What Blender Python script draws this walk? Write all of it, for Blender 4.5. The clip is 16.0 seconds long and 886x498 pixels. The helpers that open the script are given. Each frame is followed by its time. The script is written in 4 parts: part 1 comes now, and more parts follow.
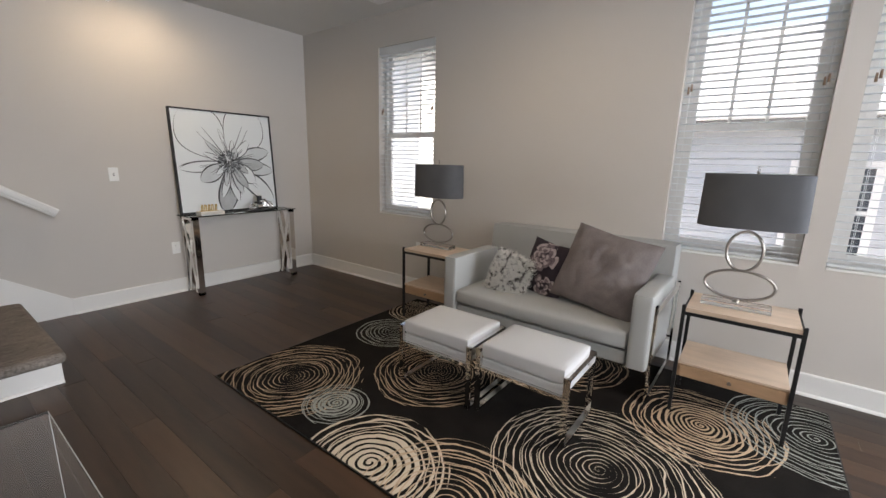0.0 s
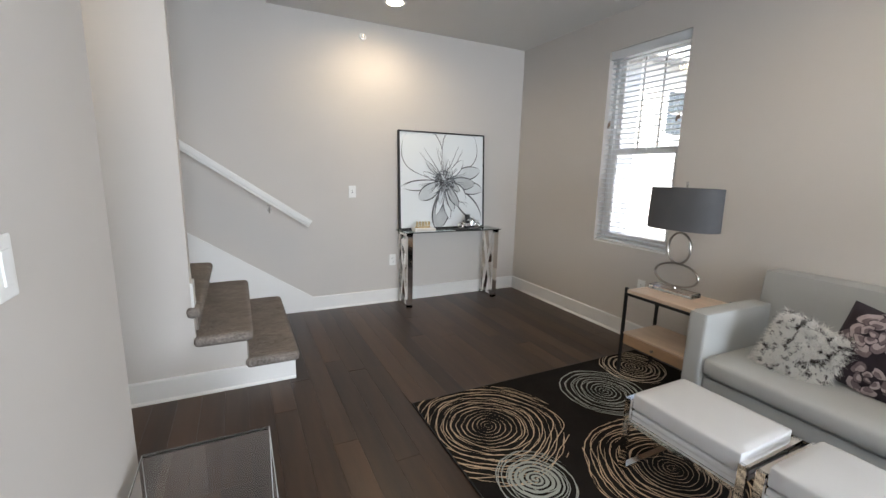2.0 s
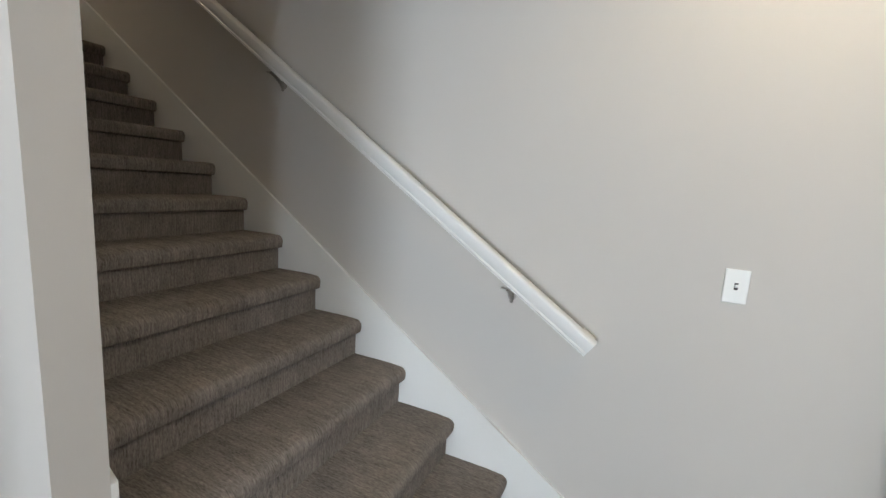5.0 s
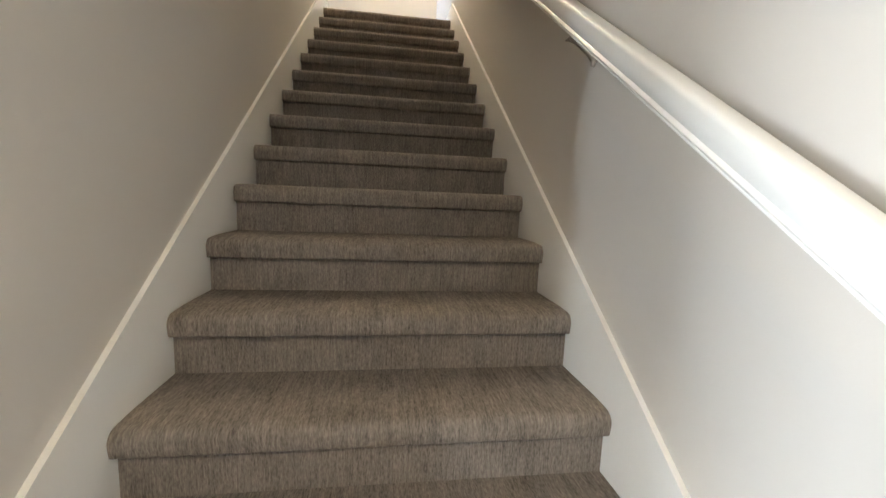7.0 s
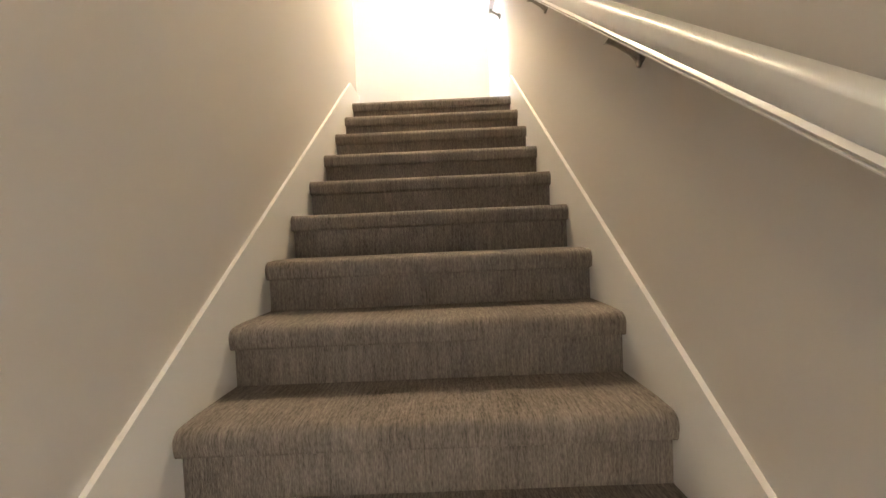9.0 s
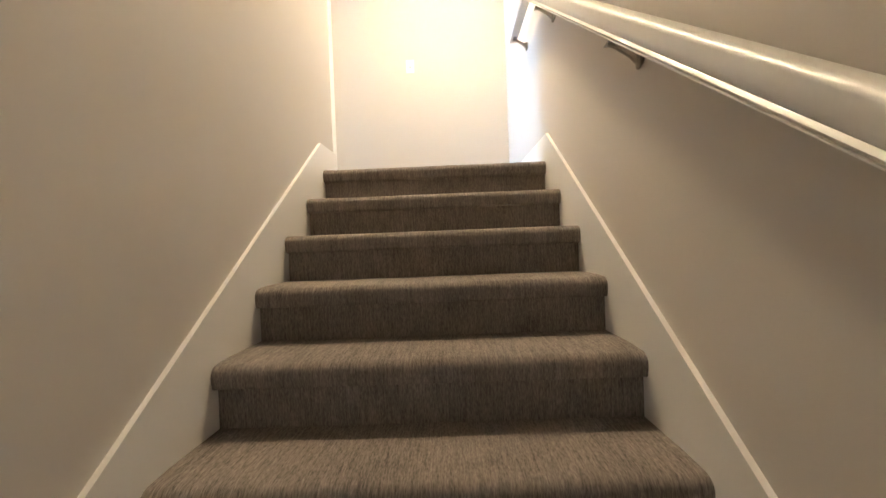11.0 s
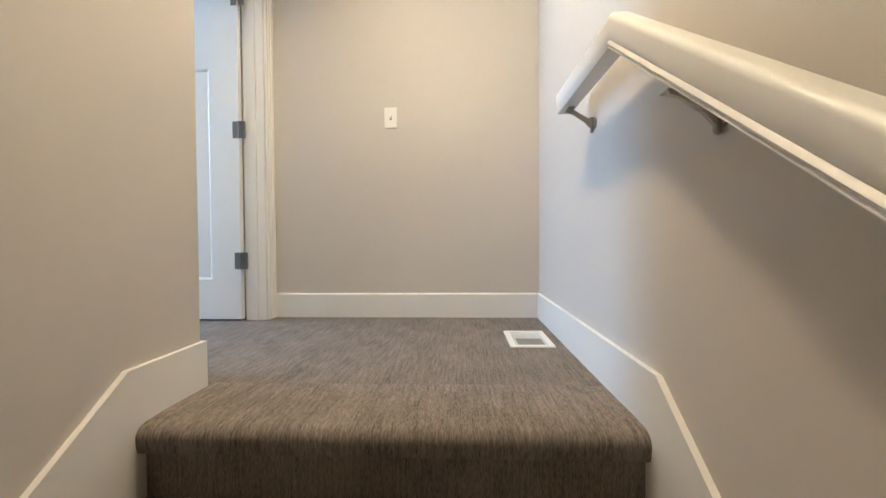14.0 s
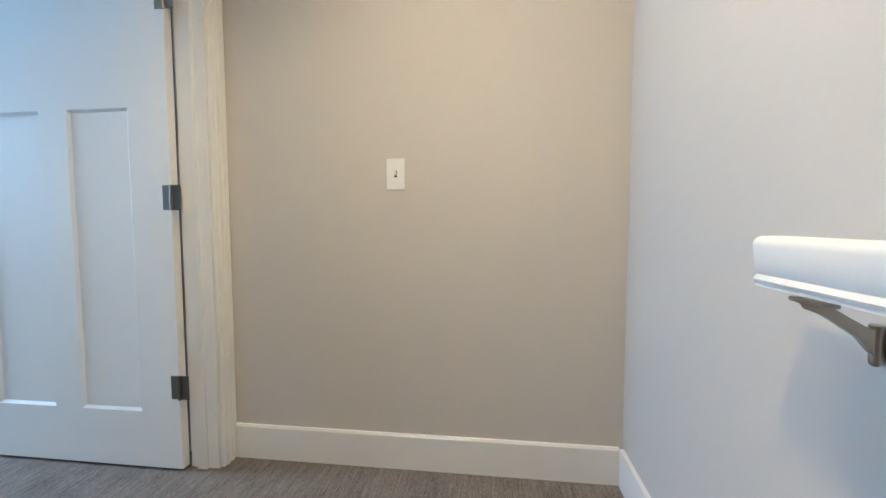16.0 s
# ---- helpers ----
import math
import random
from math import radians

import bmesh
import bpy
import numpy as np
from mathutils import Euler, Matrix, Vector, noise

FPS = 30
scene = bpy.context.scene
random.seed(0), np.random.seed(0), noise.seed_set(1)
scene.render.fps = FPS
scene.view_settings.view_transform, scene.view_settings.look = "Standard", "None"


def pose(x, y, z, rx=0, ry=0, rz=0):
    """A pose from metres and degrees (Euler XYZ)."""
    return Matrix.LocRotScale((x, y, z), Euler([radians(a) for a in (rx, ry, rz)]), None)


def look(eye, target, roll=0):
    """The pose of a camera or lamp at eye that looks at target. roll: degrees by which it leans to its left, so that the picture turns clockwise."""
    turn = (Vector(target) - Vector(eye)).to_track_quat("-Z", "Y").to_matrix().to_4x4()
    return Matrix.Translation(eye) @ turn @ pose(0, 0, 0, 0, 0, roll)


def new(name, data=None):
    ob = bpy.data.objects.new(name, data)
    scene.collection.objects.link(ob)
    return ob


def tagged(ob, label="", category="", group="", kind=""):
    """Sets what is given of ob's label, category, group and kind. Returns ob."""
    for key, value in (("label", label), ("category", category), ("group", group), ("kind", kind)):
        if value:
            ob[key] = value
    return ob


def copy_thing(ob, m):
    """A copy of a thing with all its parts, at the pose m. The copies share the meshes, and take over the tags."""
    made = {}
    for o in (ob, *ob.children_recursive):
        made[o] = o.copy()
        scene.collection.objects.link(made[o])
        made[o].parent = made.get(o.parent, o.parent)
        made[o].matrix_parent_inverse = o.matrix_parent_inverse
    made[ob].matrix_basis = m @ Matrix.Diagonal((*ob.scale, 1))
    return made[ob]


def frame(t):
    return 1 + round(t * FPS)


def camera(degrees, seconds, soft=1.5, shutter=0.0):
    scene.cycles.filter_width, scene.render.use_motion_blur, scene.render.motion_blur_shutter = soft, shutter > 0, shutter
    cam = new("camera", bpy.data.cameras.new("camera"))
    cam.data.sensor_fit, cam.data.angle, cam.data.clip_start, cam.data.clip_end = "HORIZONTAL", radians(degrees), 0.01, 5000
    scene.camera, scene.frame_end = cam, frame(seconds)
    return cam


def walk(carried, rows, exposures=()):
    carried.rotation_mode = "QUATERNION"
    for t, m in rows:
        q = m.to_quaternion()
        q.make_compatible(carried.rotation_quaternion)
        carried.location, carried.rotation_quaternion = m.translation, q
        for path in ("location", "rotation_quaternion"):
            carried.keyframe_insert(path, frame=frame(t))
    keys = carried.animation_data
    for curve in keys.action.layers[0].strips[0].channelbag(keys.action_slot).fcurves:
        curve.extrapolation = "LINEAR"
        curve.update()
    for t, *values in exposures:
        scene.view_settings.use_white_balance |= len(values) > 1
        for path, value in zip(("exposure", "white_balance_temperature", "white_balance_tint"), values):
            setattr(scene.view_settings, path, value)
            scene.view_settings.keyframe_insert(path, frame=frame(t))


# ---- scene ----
cam = camera(94.2, 16.0)
PATH = [
    (0, (-0.482, -4.535, 1.36), (1.085, -3.364, 0.943), 1.3),
    (0.5, (-0.476, -4.51, 1.364), (0.942, -3.161, 0.954), 1.2),
    (1, (-0.483, -4.438, 1.372), (0.775, -2.935, 0.973), 1.2),
    (1.5, (-0.476, -4.309, 1.383), (0.606, -2.673, 0.996), 1.3),
    (2, (-0.311, -4.112, 1.393), (0.566, -2.352, 1.027), 1.4),
    (2.5, (-0.11, -3.829, 1.39), (0.537, -1.967, 1.048), 1.7),
    (3, (0.045, -3.404, 1.412), (0.462, -1.475, 1.087), 1.9),
    (5.5, (0.4, -1.345, 1.472), (-0.846, 0.194, 1.194), 4.4),
    (6, (0.3, -1.064, 1.491), (-1.323, 0.068, 1.198), 3.9),
    (6.5, (0.118, -0.811, 1.5), (-1.733, -0.1, 1.233), 2.7),
    (7, (-0.161, -0.625, 1.495), (-2.122, -0.335, 1.226), 2.4),
    (7.5, (-0.474, -0.575, 1.587), (-2.462, -0.505, 1.382), -0.1),
    (8, (-0.767, -0.547, 1.763), (-2.761, -0.531, 1.607), 0.7),
    (8.5, (-1.011, -0.53, 1.933), (-3.008, -0.634, 1.903), -0.2),
    (9, (-1.241, -0.545, 2.125), (-3.24, -0.566, 2.064), -2.5),
    (11.5, (-2.401, -0.532, 2.883), (-4.4, -0.585, 2.88), -1.6),
    (12, (-2.617, -0.516, 3.018), (-4.614, -0.63, 3.01), 0.9),
    (12.5, (-2.84, -0.548, 3.166), (-4.839, -0.601, 3.157), -2.8),
    (13, (-3.052, -0.494, 3.326), (-5.051, -0.538, 3.363), -0.7),
    (13.5, (-3.267, -0.451, 3.464), (-5.263, -0.56, 3.497), -0.7),
    (14, (-3.469, -0.441, 3.62), (-5.466, -0.532, 3.58), -0.4),
    (14.5, (-3.687, -0.418, 3.762), (-5.679, -0.594, 3.721), 1.2),
    (15, (-3.904, -0.444, 3.873), (-5.898, -0.585, 3.808), 0.4),
    (15.5, (-4.101, -0.457, 4.026), (-6.092, -0.61, 3.92), 0.7),
    (16, (-4.3, -0.47, 4.147), (-6.28, -0.722, 4.018), -0.1),
]
EXPOSURES = [(0, 1.8, 6500, 11), (1.5, 2.15, 6150, 8), (3, 2.25, 6150, 8), (5.5, 2.5, 5950, 4), (6.2, 3.05, 6150, 4), (7, 3.55, 6300, 4), (7.8, 4.15, 6600, 6), (9, 4.3, 6650, 7), (11.5, 3.5, 6500, 8),
             (13, 2.95, 6400, 8), (14.5, 2.6, 6120, 5), (15.5, 2.4, 6050, 4), (16, 2.35, 5980, 4)]
walk(cam, [(t, look(e, a, r)) for t, e, a, r in PATH], EXPOSURES)

# ---- plan, in metres ----
XW = 2.72            # window wall
HC = 2.775           # living room ceiling
R, G, N = 0.187, 0.2755, 17
ZL = N * R           # landing
XF = -5.84           # wall at the end of the landing
YL, YA = -1.238, -1.338   # stair side and room side of the wall beside the stair
XE = -0.60          # end of that wall
XT = -4.68           # its upper end
YD = -1.543          # wall with the bedroom door
PX, PY = -0.70, -2.42    # near partition: face and end
HU = ZL + 2.44       # upper ceiling
SILL, HEAD = 0.792, 2.474
# The fourth window is made up, out of view, to hold a fill lamp.
WINDOWS = [(-2.008, -1.262), (-4.806, -4.06), (-5.67, -4.924), (-6.534, -5.788)]


# ---- light ----
world = bpy.data.worlds.new("sky")
scene.world = world
world.use_nodes = True
wn = world.node_tree.nodes
sky = wn.new("ShaderNodeTexSky")
sky.sky_type, sky.sun_disc = "NISHITA", False
sky.sun_elevation, sky.sun_rotation = radians(56), radians(-175)
sky.dust_density = 6.0
wn["Background"].inputs["Strength"].default_value = 0.15
world.node_tree.links.new(sky.outputs[0], wn["Background"].inputs["Color"])


def lamp(name, kind, energy, color, m, **kw):
    d = bpy.data.lights.new(name, kind)
    d.energy, d.color = energy, color
    if "size" in kw:
        d.shape, d.size, d.size_y = "RECTANGLE", kw["size"][0], kw["size"][1]
    if "soft" in kw:
        d.shadow_soft_size = kw["soft"]
    if "spot" in kw:
        d.spot_size, d.spot_blend = radians(kw["spot"]), kw.get("blend", 0.6)
    ob = new(name, d)
    ob.matrix_world = m
    return ob


sun = lamp("sun", "SUN", 5.0, (1.0, 0.95, 0.87), look((-0.8, -9.4, 14), (0, 0, 0)))
sun.data.angle = radians(0.5)
DAY = (0.86, 0.92, 1.0)
WARM = (1.0, 0.77, 0.50)
# Added fill lamp before the unseen rear wall; no window is built there.
lamp("rear_fill_light", "AREA", 84, DAY, look((0.6, -10.1, 1.6), (0.6, 0, 1.6)), size=(3.0, 1.9))
lamp("bedroom_window_light", "AREA", 19, (0.42, 0.66, 1.0), look((-5.42, -4.45, ZL + 1.45), (-5.42, -1, ZL + 1.3)), size=(0.6, 1.2))
LANDING_CANS = [(-4.40, -0.70, 17), (-5.05, -0.62, 6)]
for cx, cy, watts in LANDING_CANS:
    lamp("landing_can_light", "SPOT", watts, WARM, look((cx, cy, HU - 0.02), (cx, cy + 0.005, ZL)), soft=0.05, spot=152, blend=0.6)
# Fill lamp standing in the opening of the added fourth window.
lamp("window_sky_light", "AREA", 24, DAY, look((XW + 0.08, -6.16, 1.63), (0, -6.16, 1.63)), size=(0.74, 1.66))
# The second and third follow warm wall glows; the fourth is added, unseen fill.
CANS = [(0.955, -0.565), (1.55, -3.3), (-1.35, -2.15), (0.6, -5.6)]
for cx, cy in CANS:
    lamp("can_light", "SPOT", 8 if cy > -1 else 6, WARM, look((cx, cy, HC - 0.02), (cx, cy, 0)), soft=0.06, spot=174, blend=0.7)


# ---- materials ----
def mat(name, color, rough=0.5, metal=0.0, vary=0.06, scale=6.0, grain=0.0, grain_scale=300.0, stretch=(1, 1, 1), obj=0.0, spec=0.5, coords="Object"):
    """A surface with slow and fine variation of its colour and a fine relief."""
    m = bpy.data.materials.new(name)
    m.use_nodes = True
    n, l = m.node_tree.nodes, m.node_tree.links
    b = n["Principled BSDF"]
    b.inputs["Roughness"].default_value, b.inputs["Metallic"].default_value = rough, metal
    b.inputs["Specular IOR Level"].default_value = spec
    tc, mp = n.new("ShaderNodeTexCoord"), n.new("ShaderNodeMapping")
    mp.inputs["Scale"].default_value = stretch
    l.new(tc.outputs[coords], mp.inputs["Vector"])
    slow, fine = n.new("ShaderNodeTexNoise"), n.new("ShaderNodeTexNoise")
    slow.inputs["Scale"].default_value, fine.inputs["Scale"].default_value = scale, grain_scale
    slow.inputs["Detail"].default_value = 4
    for t in (slow, fine):
        l.new(mp.outputs[0], t.inputs["Vector"])
    mix = n.new("ShaderNodeMix")
    mix.data_type = "RGBA"
    mix.inputs[6].default_value = (*[c * (1 - vary) for c in color], 1)
    mix.inputs[7].default_value = (*[min(1, c * (1 + vary)) for c in color], 1)
    add = n.new("ShaderNodeMath")
    add.operation = "ADD"
    l.new(slow.outputs[0], add.inputs[0])
    if obj:
        info, sc = n.new("ShaderNodeObjectInfo"), n.new("ShaderNodeMath")
        sc.operation = "MULTIPLY_ADD"
        sc.inputs[1].default_value, sc.inputs[2].default_value = obj, -obj / 2
        l.new(info.outputs["Random"], sc.inputs[0])
        l.new(sc.outputs[0], add.inputs[1])
    else:
        sc = n.new("ShaderNodeMath")
        sc.operation = "MULTIPLY_ADD"
        sc.inputs[1].default_value, sc.inputs[2].default_value = 0.5, -0.25
        l.new(fine.outputs[0], sc.inputs[0])
        l.new(sc.outputs[0], add.inputs[1])
    l.new(add.outputs[0], mix.inputs[0])
    l.new(mix.outputs[2], b.inputs["Base Color"])
    if grain:
        bump = n.new("ShaderNodeBump")
        bump.inputs["Strength"].default_value, bump.inputs["Distance"].default_value = 0.6, grain
        l.new(fine.outputs[0], bump.inputs["Height"])
        l.new(bump.outputs[0], b.inputs["Normal"])
    return m


def glass(name, tint=(1, 1, 1), rough=0.0):
    m = bpy.data.materials.new(name)
    m.use_nodes = True
    b = m.node_tree.nodes["Principled BSDF"]
    b.inputs["Base Color"].default_value = (*tint, 1)
    b.inputs["Transmission Weight"].default_value, b.inputs["Roughness"].default_value, b.inputs["IOR"].default_value = 1.0, rough, 1.45
    return m


def glow(name, color, strength):
    m = bpy.data.materials.new(name)
    m.use_nodes = True
    b = m.node_tree.nodes["Principled BSDF"]
    b.inputs["Emission Color"].default_value, b.inputs["Emission Strength"].default_value = (*color, 1), strength
    return m


PAINT = mat("greige_paint", (0.56, 0.527, 0.492), 0.75, vary=0.02, scale=1.2, grain=0.0003, grain_scale=260)
CEIL = mat("ceiling_paint", (0.66, 0.65, 0.63), 0.9, vary=0.02, scale=2, grain=0.001, grain_scale=180)
WHITE = mat("white_trim_paint", (0.77, 0.76, 0.74), 0.35, vary=0.02, scale=3, grain=0.0002, grain_scale=90)
PLASTIC = mat("white_plastic", (0.80, 0.80, 0.78), 0.4, vary=0.01)


def carpet(name, color):
    """Cut-pile carpet with fine ribs along the stair's run and trodden patches."""
    m = bpy.data.materials.new(name)
    m.use_nodes = True
    n, l = m.node_tree.nodes, m.node_tree.links
    b = n["Principled BSDF"]
    b.inputs["Roughness"].default_value, b.inputs["Specular IOR Level"].default_value = 0.95, 0.1
    tc = n.new("ShaderNodeTexCoord")
    info = n.new("ShaderNodeObjectInfo")
    off = n.new("ShaderNodeVectorMath")
    off.operation = "MULTIPLY_ADD"
    off.inputs[1].default_value = (7, 7, 7)
    l.new(info.outputs["Random"], off.inputs[0])
    l.new(tc.outputs["Object"], off.inputs[2])
    noises = []
    for stretch, scale, detail in (((12, 150, 12), 1.0, 2), ((70, 320, 70), 1.0, 2), ((7, 9, 7), 1.0, 4)):
        mp, t = n.new("ShaderNodeMapping"), n.new("ShaderNodeTexNoise")
        mp.inputs["Scale"].default_value = stretch
        t.inputs["Scale"].default_value, t.inputs["Detail"].default_value = scale, detail
        l.new(off.outputs[0], mp.inputs["Vector"])
        l.new(mp.outputs[0], t.inputs["Vector"])
        noises.append(t)
    total = None
    for t, w in zip(noises, (0.50, 0.72, 0.30)):
        f = n.new("ShaderNodeMath")
        f.operation = "MULTIPLY_ADD"
        f.inputs[1].default_value = w
        f.inputs[2].default_value = -0.275
        l.new(t.outputs[0], f.inputs[0])
        if total:
            l.new(total.outputs[0], f.inputs[2])
        total = f
    ramp = n.new("ShaderNodeValToRGB")
    ramp.color_ramp.elements[0].position, ramp.color_ramp.elements[1].position = 0.22, 0.78
    ramp.color_ramp.elements[0].color = (*[c * 0.40 for c in color], 1)
    ramp.color_ramp.elements[1].color = (*[c * 1.62 for c in color], 1)
    l.new(total.outputs[0], ramp.inputs[0])
    l.new(ramp.outputs[0], b.inputs["Base Color"])
    bump = n.new("ShaderNodeBump")
    bump.inputs["Strength"].default_value, bump.inputs["Distance"].default_value = 0.6, 0.006
    l.new(total.outputs[0], bump.inputs["Height"])
    l.new(bump.outputs[0], b.inputs["Normal"])
    return m


CARPET = carpet("taupe_carpet", (0.218, 0.190, 0.168))
CARPET_FLAT = carpet("taupe_carpet_flat", (0.20, 0.174, 0.154))
WOOD = mat("dark_stained_hardwood", (0.042, 0.027, 0.019), 0.31, vary=0.55, scale=4, grain=0.0006, grain_scale=55, stretch=(3.0, 0.35, 1.0), obj=0.55, spec=0.38)
for node in WOOD.node_tree.nodes:
    if node.bl_idname == "ShaderNodeMix":
        node.inputs[6].default_value, node.inputs[7].default_value = (0.012, 0.008, 0.007, 1), (0.092, 0.050, 0.027, 1)
JOINT = mat("floor_joint", (0.012, 0.009, 0.007), 0.8)
CHROME = mat("polished_chrome", (0.82, 0.80, 0.77), 0.08, 1.0, vary=0.03)
NICKEL = mat("brushed_nickel", (0.36, 0.335, 0.305), 0.3, 1.0, vary=0.05, scale=20)
BRONZE = mat("dark_hinge_metal", (0.22, 0.19, 0.16), 0.38, 1.0, vary=0.1)
BLACK = mat("black_powder_coated_steel", (0.012, 0.012, 0.013), 0.45, 0.3, vary=0.2)
OAK = mat("pale_oak_veneer", (0.58, 0.45, 0.34), 0.5, vary=0.22, scale=5, grain=0.0004, grain_scale=70, stretch=(4, 0.5, 4))
DRAWER = mat("warm_drawer_veneer", (0.40, 0.255, 0.15), 0.5, vary=0.28, scale=5, grain=0.0004, grain_scale=70, stretch=(4, 0.5, 4))
SOFA = mat("pale_grey_upholstery", (0.40, 0.405, 0.395), 0.8, vary=0.05, scale=4, grain=0.0008, grain_scale=500, spec=0.2)
CUSHION = mat("white_leatherette", (0.55, 0.55, 0.555), 0.75, vary=0.03, scale=6, grain=0.0004, grain_scale=300, spec=0.2)
VELVET = mat("taupe_velvet", (0.185, 0.160, 0.155), 0.8, vary=0.42, scale=8, grain=0.0015, grain_scale=120, spec=0.2)
SHADE = mat("charcoal_lampshade_fabric", (0.095, 0.097, 0.105), 0.85, vary=0.12, scale=9, grain=0.0006, grain_scale=420, spec=0.2)
ACRYLIC = glass("clear_acrylic")
PANE = glass("window_glass")
TABLEGLASS = glass("smoked_glass", (0.75, 0.85, 0.83))
SLAT = mat("white_faux_wood_slat", (0.80, 0.82, 0.83), 0.4, vary=0.02)
GOLD = mat("gold_metal", (0.78, 0.55, 0.20), 0.25, 1.0, vary=0.06)
TASSEL = mat("brown_wood_bead", (0.20, 0.13, 0.08), 0.5, vary=0.1)
PAPER = mat("white_book_cloth", (0.80, 0.79, 0.76), 0.7, vary=0.03)
CANVAS = mat("white_canvas", (0.74, 0.77, 0.78), 0.7, vary=0.03, scale=3, grain=0.0003, grain_scale=500)
def translucent(m, share):
    n, l = m.node_tree.nodes, m.node_tree.links
    t, mix = n.new("ShaderNodeBsdfTranslucent"), n.new("ShaderNodeMixShader")
    t.inputs[0].default_value = (0.85, 0.88, 0.9, 1)
    mix.inputs[0].default_value = share
    l.new(n["Principled BSDF"].outputs[0], mix.inputs[1])
    l.new(t.outputs[0], mix.inputs[2])
    l.new(mix.outputs[0], n["Material Output"].inputs[0])


translucent(SLAT, 0.35)
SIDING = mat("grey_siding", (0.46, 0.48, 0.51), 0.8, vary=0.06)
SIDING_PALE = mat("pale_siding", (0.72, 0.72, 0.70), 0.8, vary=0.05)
SHINGLE = mat("grey_roof_shingle", (0.24, 0.24, 0.25), 0.9, vary=0.3, scale=30)
DARKGLASS = mat("dark_window_glass", (0.05, 0.06, 0.07), 0.08, vary=0.1)
# Kept pale so the unseen ground bounces more sunlight up through the blinds.
GROUND = mat("pale_bounce_ground", (0.34, 0.33, 0.31), 0.9, vary=0.2)
BULB = glow("can_lens", (1.0, 0.80, 0.55), 12.0)


# ---- mesh tools ----
def box(bm, x0, x1, y0, y1, z0, z1, r=0.0, seg=2):
    v = [bm.verts.new((x, y, z)) for x in (x0, x1) for y in (y0, y1) for z in (z0, z1)]
    f = [bm.faces.new([v[i] for i in q]) for q in ((0, 1, 3, 2), (4, 6, 7, 5), (0, 4, 5, 1), (2, 3, 7, 6), (0, 2, 6, 4), (1, 5, 7, 3))]
    if r:
        e = list({e for q in f for e in q.edges})
        bmesh.ops.bevel(bm, geom=e, offset=r, segments=seg, affect="EDGES", profile=0.5)
    return f


def cyl(bm, p, q, r, seg=16, r2=None):
    p, q = Vector(p), Vector(q)
    d = q - p
    m = Matrix.Translation((p + q) / 2) @ d.to_track_quat("Z", "Y").to_matrix().to_4x4()
    bmesh.ops.create_cone(bm, cap_ends=True, segments=seg, radius1=r, radius2=r if r2 is None else r2, depth=d.length, matrix=m)


def ball(bm, c, r, seg=12):
    bmesh.ops.create_uvsphere(bm, u_segments=seg, v_segments=max(6, seg // 2), radius=r, matrix=Matrix.Translation(c))


def prism(bm, points, axis, a, b):
    """A polygon in the plane across an axis, drawn out from a to b along it."""
    def at(p, w):
        return (p[0], w, p[1]) if axis == "y" else (w, p[0], p[1]) if axis == "x" else (p[0], p[1], w)
    lo, hi = [bm.verts.new(at(p, a)) for p in points], [bm.verts.new(at(p, b)) for p in points]
    bm.faces.new(lo), bm.faces.new(hi[::-1])
    for i in range(len(points)):
        j = (i + 1) % len(points)
        bm.faces.new((lo[j], lo[i], hi[i], hi[j]))


def ring(bm, c, rx, rz, tube, tube_w=None, seg=48, sides=10, axis="x"):
    """An upright oval ring in the plane across an axis."""
    tube_w = tube_w or tube
    loops = []
    for i in range(seg):
        a = 2 * math.pi * i / seg
        n = Vector((math.cos(a) / max(rx, 1e-6), math.sin(a) / max(rz, 1e-6))).normalized()
        loop = []
        for k in range(sides):
            t = 2 * math.pi * k / sides
            u, w = rx * math.cos(a) + n.x * tube * math.cos(t), rz * math.sin(a) + n.y * tube * math.cos(t)
            s = tube_w * math.sin(t)
            loop.append(bm.verts.new((c[0] + s, c[1] + u, c[2] + w) if axis == "x" else (c[0] + u, c[1] + s, c[2] + w)))
        loops.append(loop)
    for i in range(seg):
        for k in range(sides):
            bm.faces.new((loops[i][k], loops[i][(k + 1) % sides], loops[(i + 1) % seg][(k + 1) % sides], loops[(i + 1) % seg][k]))


def mesh(name, bm, material, smooth=False):
    bmesh.ops.recalc_face_normals(bm, faces=bm.faces)
    me = bpy.data.meshes.new(name)
    bm.to_mesh(me)
    bm.free()
    me.materials.append(material)
    if smooth:
        me.shade_smooth()
        me.set_sharp_from_angle(angle=radians(40))
    return me


def part(name, bm, material, parent, label="", smooth=False):
    ob = new(name, mesh(name, bm, material, smooth))
    ob.parent = parent
    return tagged(ob, label) if label else ob


def setting(name, bm, material, label, smooth=False):
    return tagged(new(name, mesh(name, bm, material, smooth)), label, kind="structure")


def thing(name, m, label, category, group="", kind=""):
    ob = new(name)
    ob.matrix_world = m
    ob.empty_display_size = 0.05
    return tagged(ob, label, category, group, kind)


def B(*boxes, r=0.0):
    bm = bmesh.new()
    for b in boxes:
        box(bm, *b, r=r)
    return bm


# ---- the large structure ----
# Unseen rear wall, set far back so the fill lamp reaches evenly.
YB, XB = -10.2, -4.0      # rear wall, closing wall of the room
setting("wall_stair", B((XF - 0.12, XW + 0.12, 0.0, 0.12, 0, HU)), PAINT, "greige painted wall behind the stair and the console")
ys = [YB] + [v for w in sorted(WINDOWS) for v in w] + [0.0]
bm = bmesh.new()
for i in range(0, len(ys), 2):
    box(bm, XW, XW + 0.16, ys[i], ys[i + 1], 0, HC)
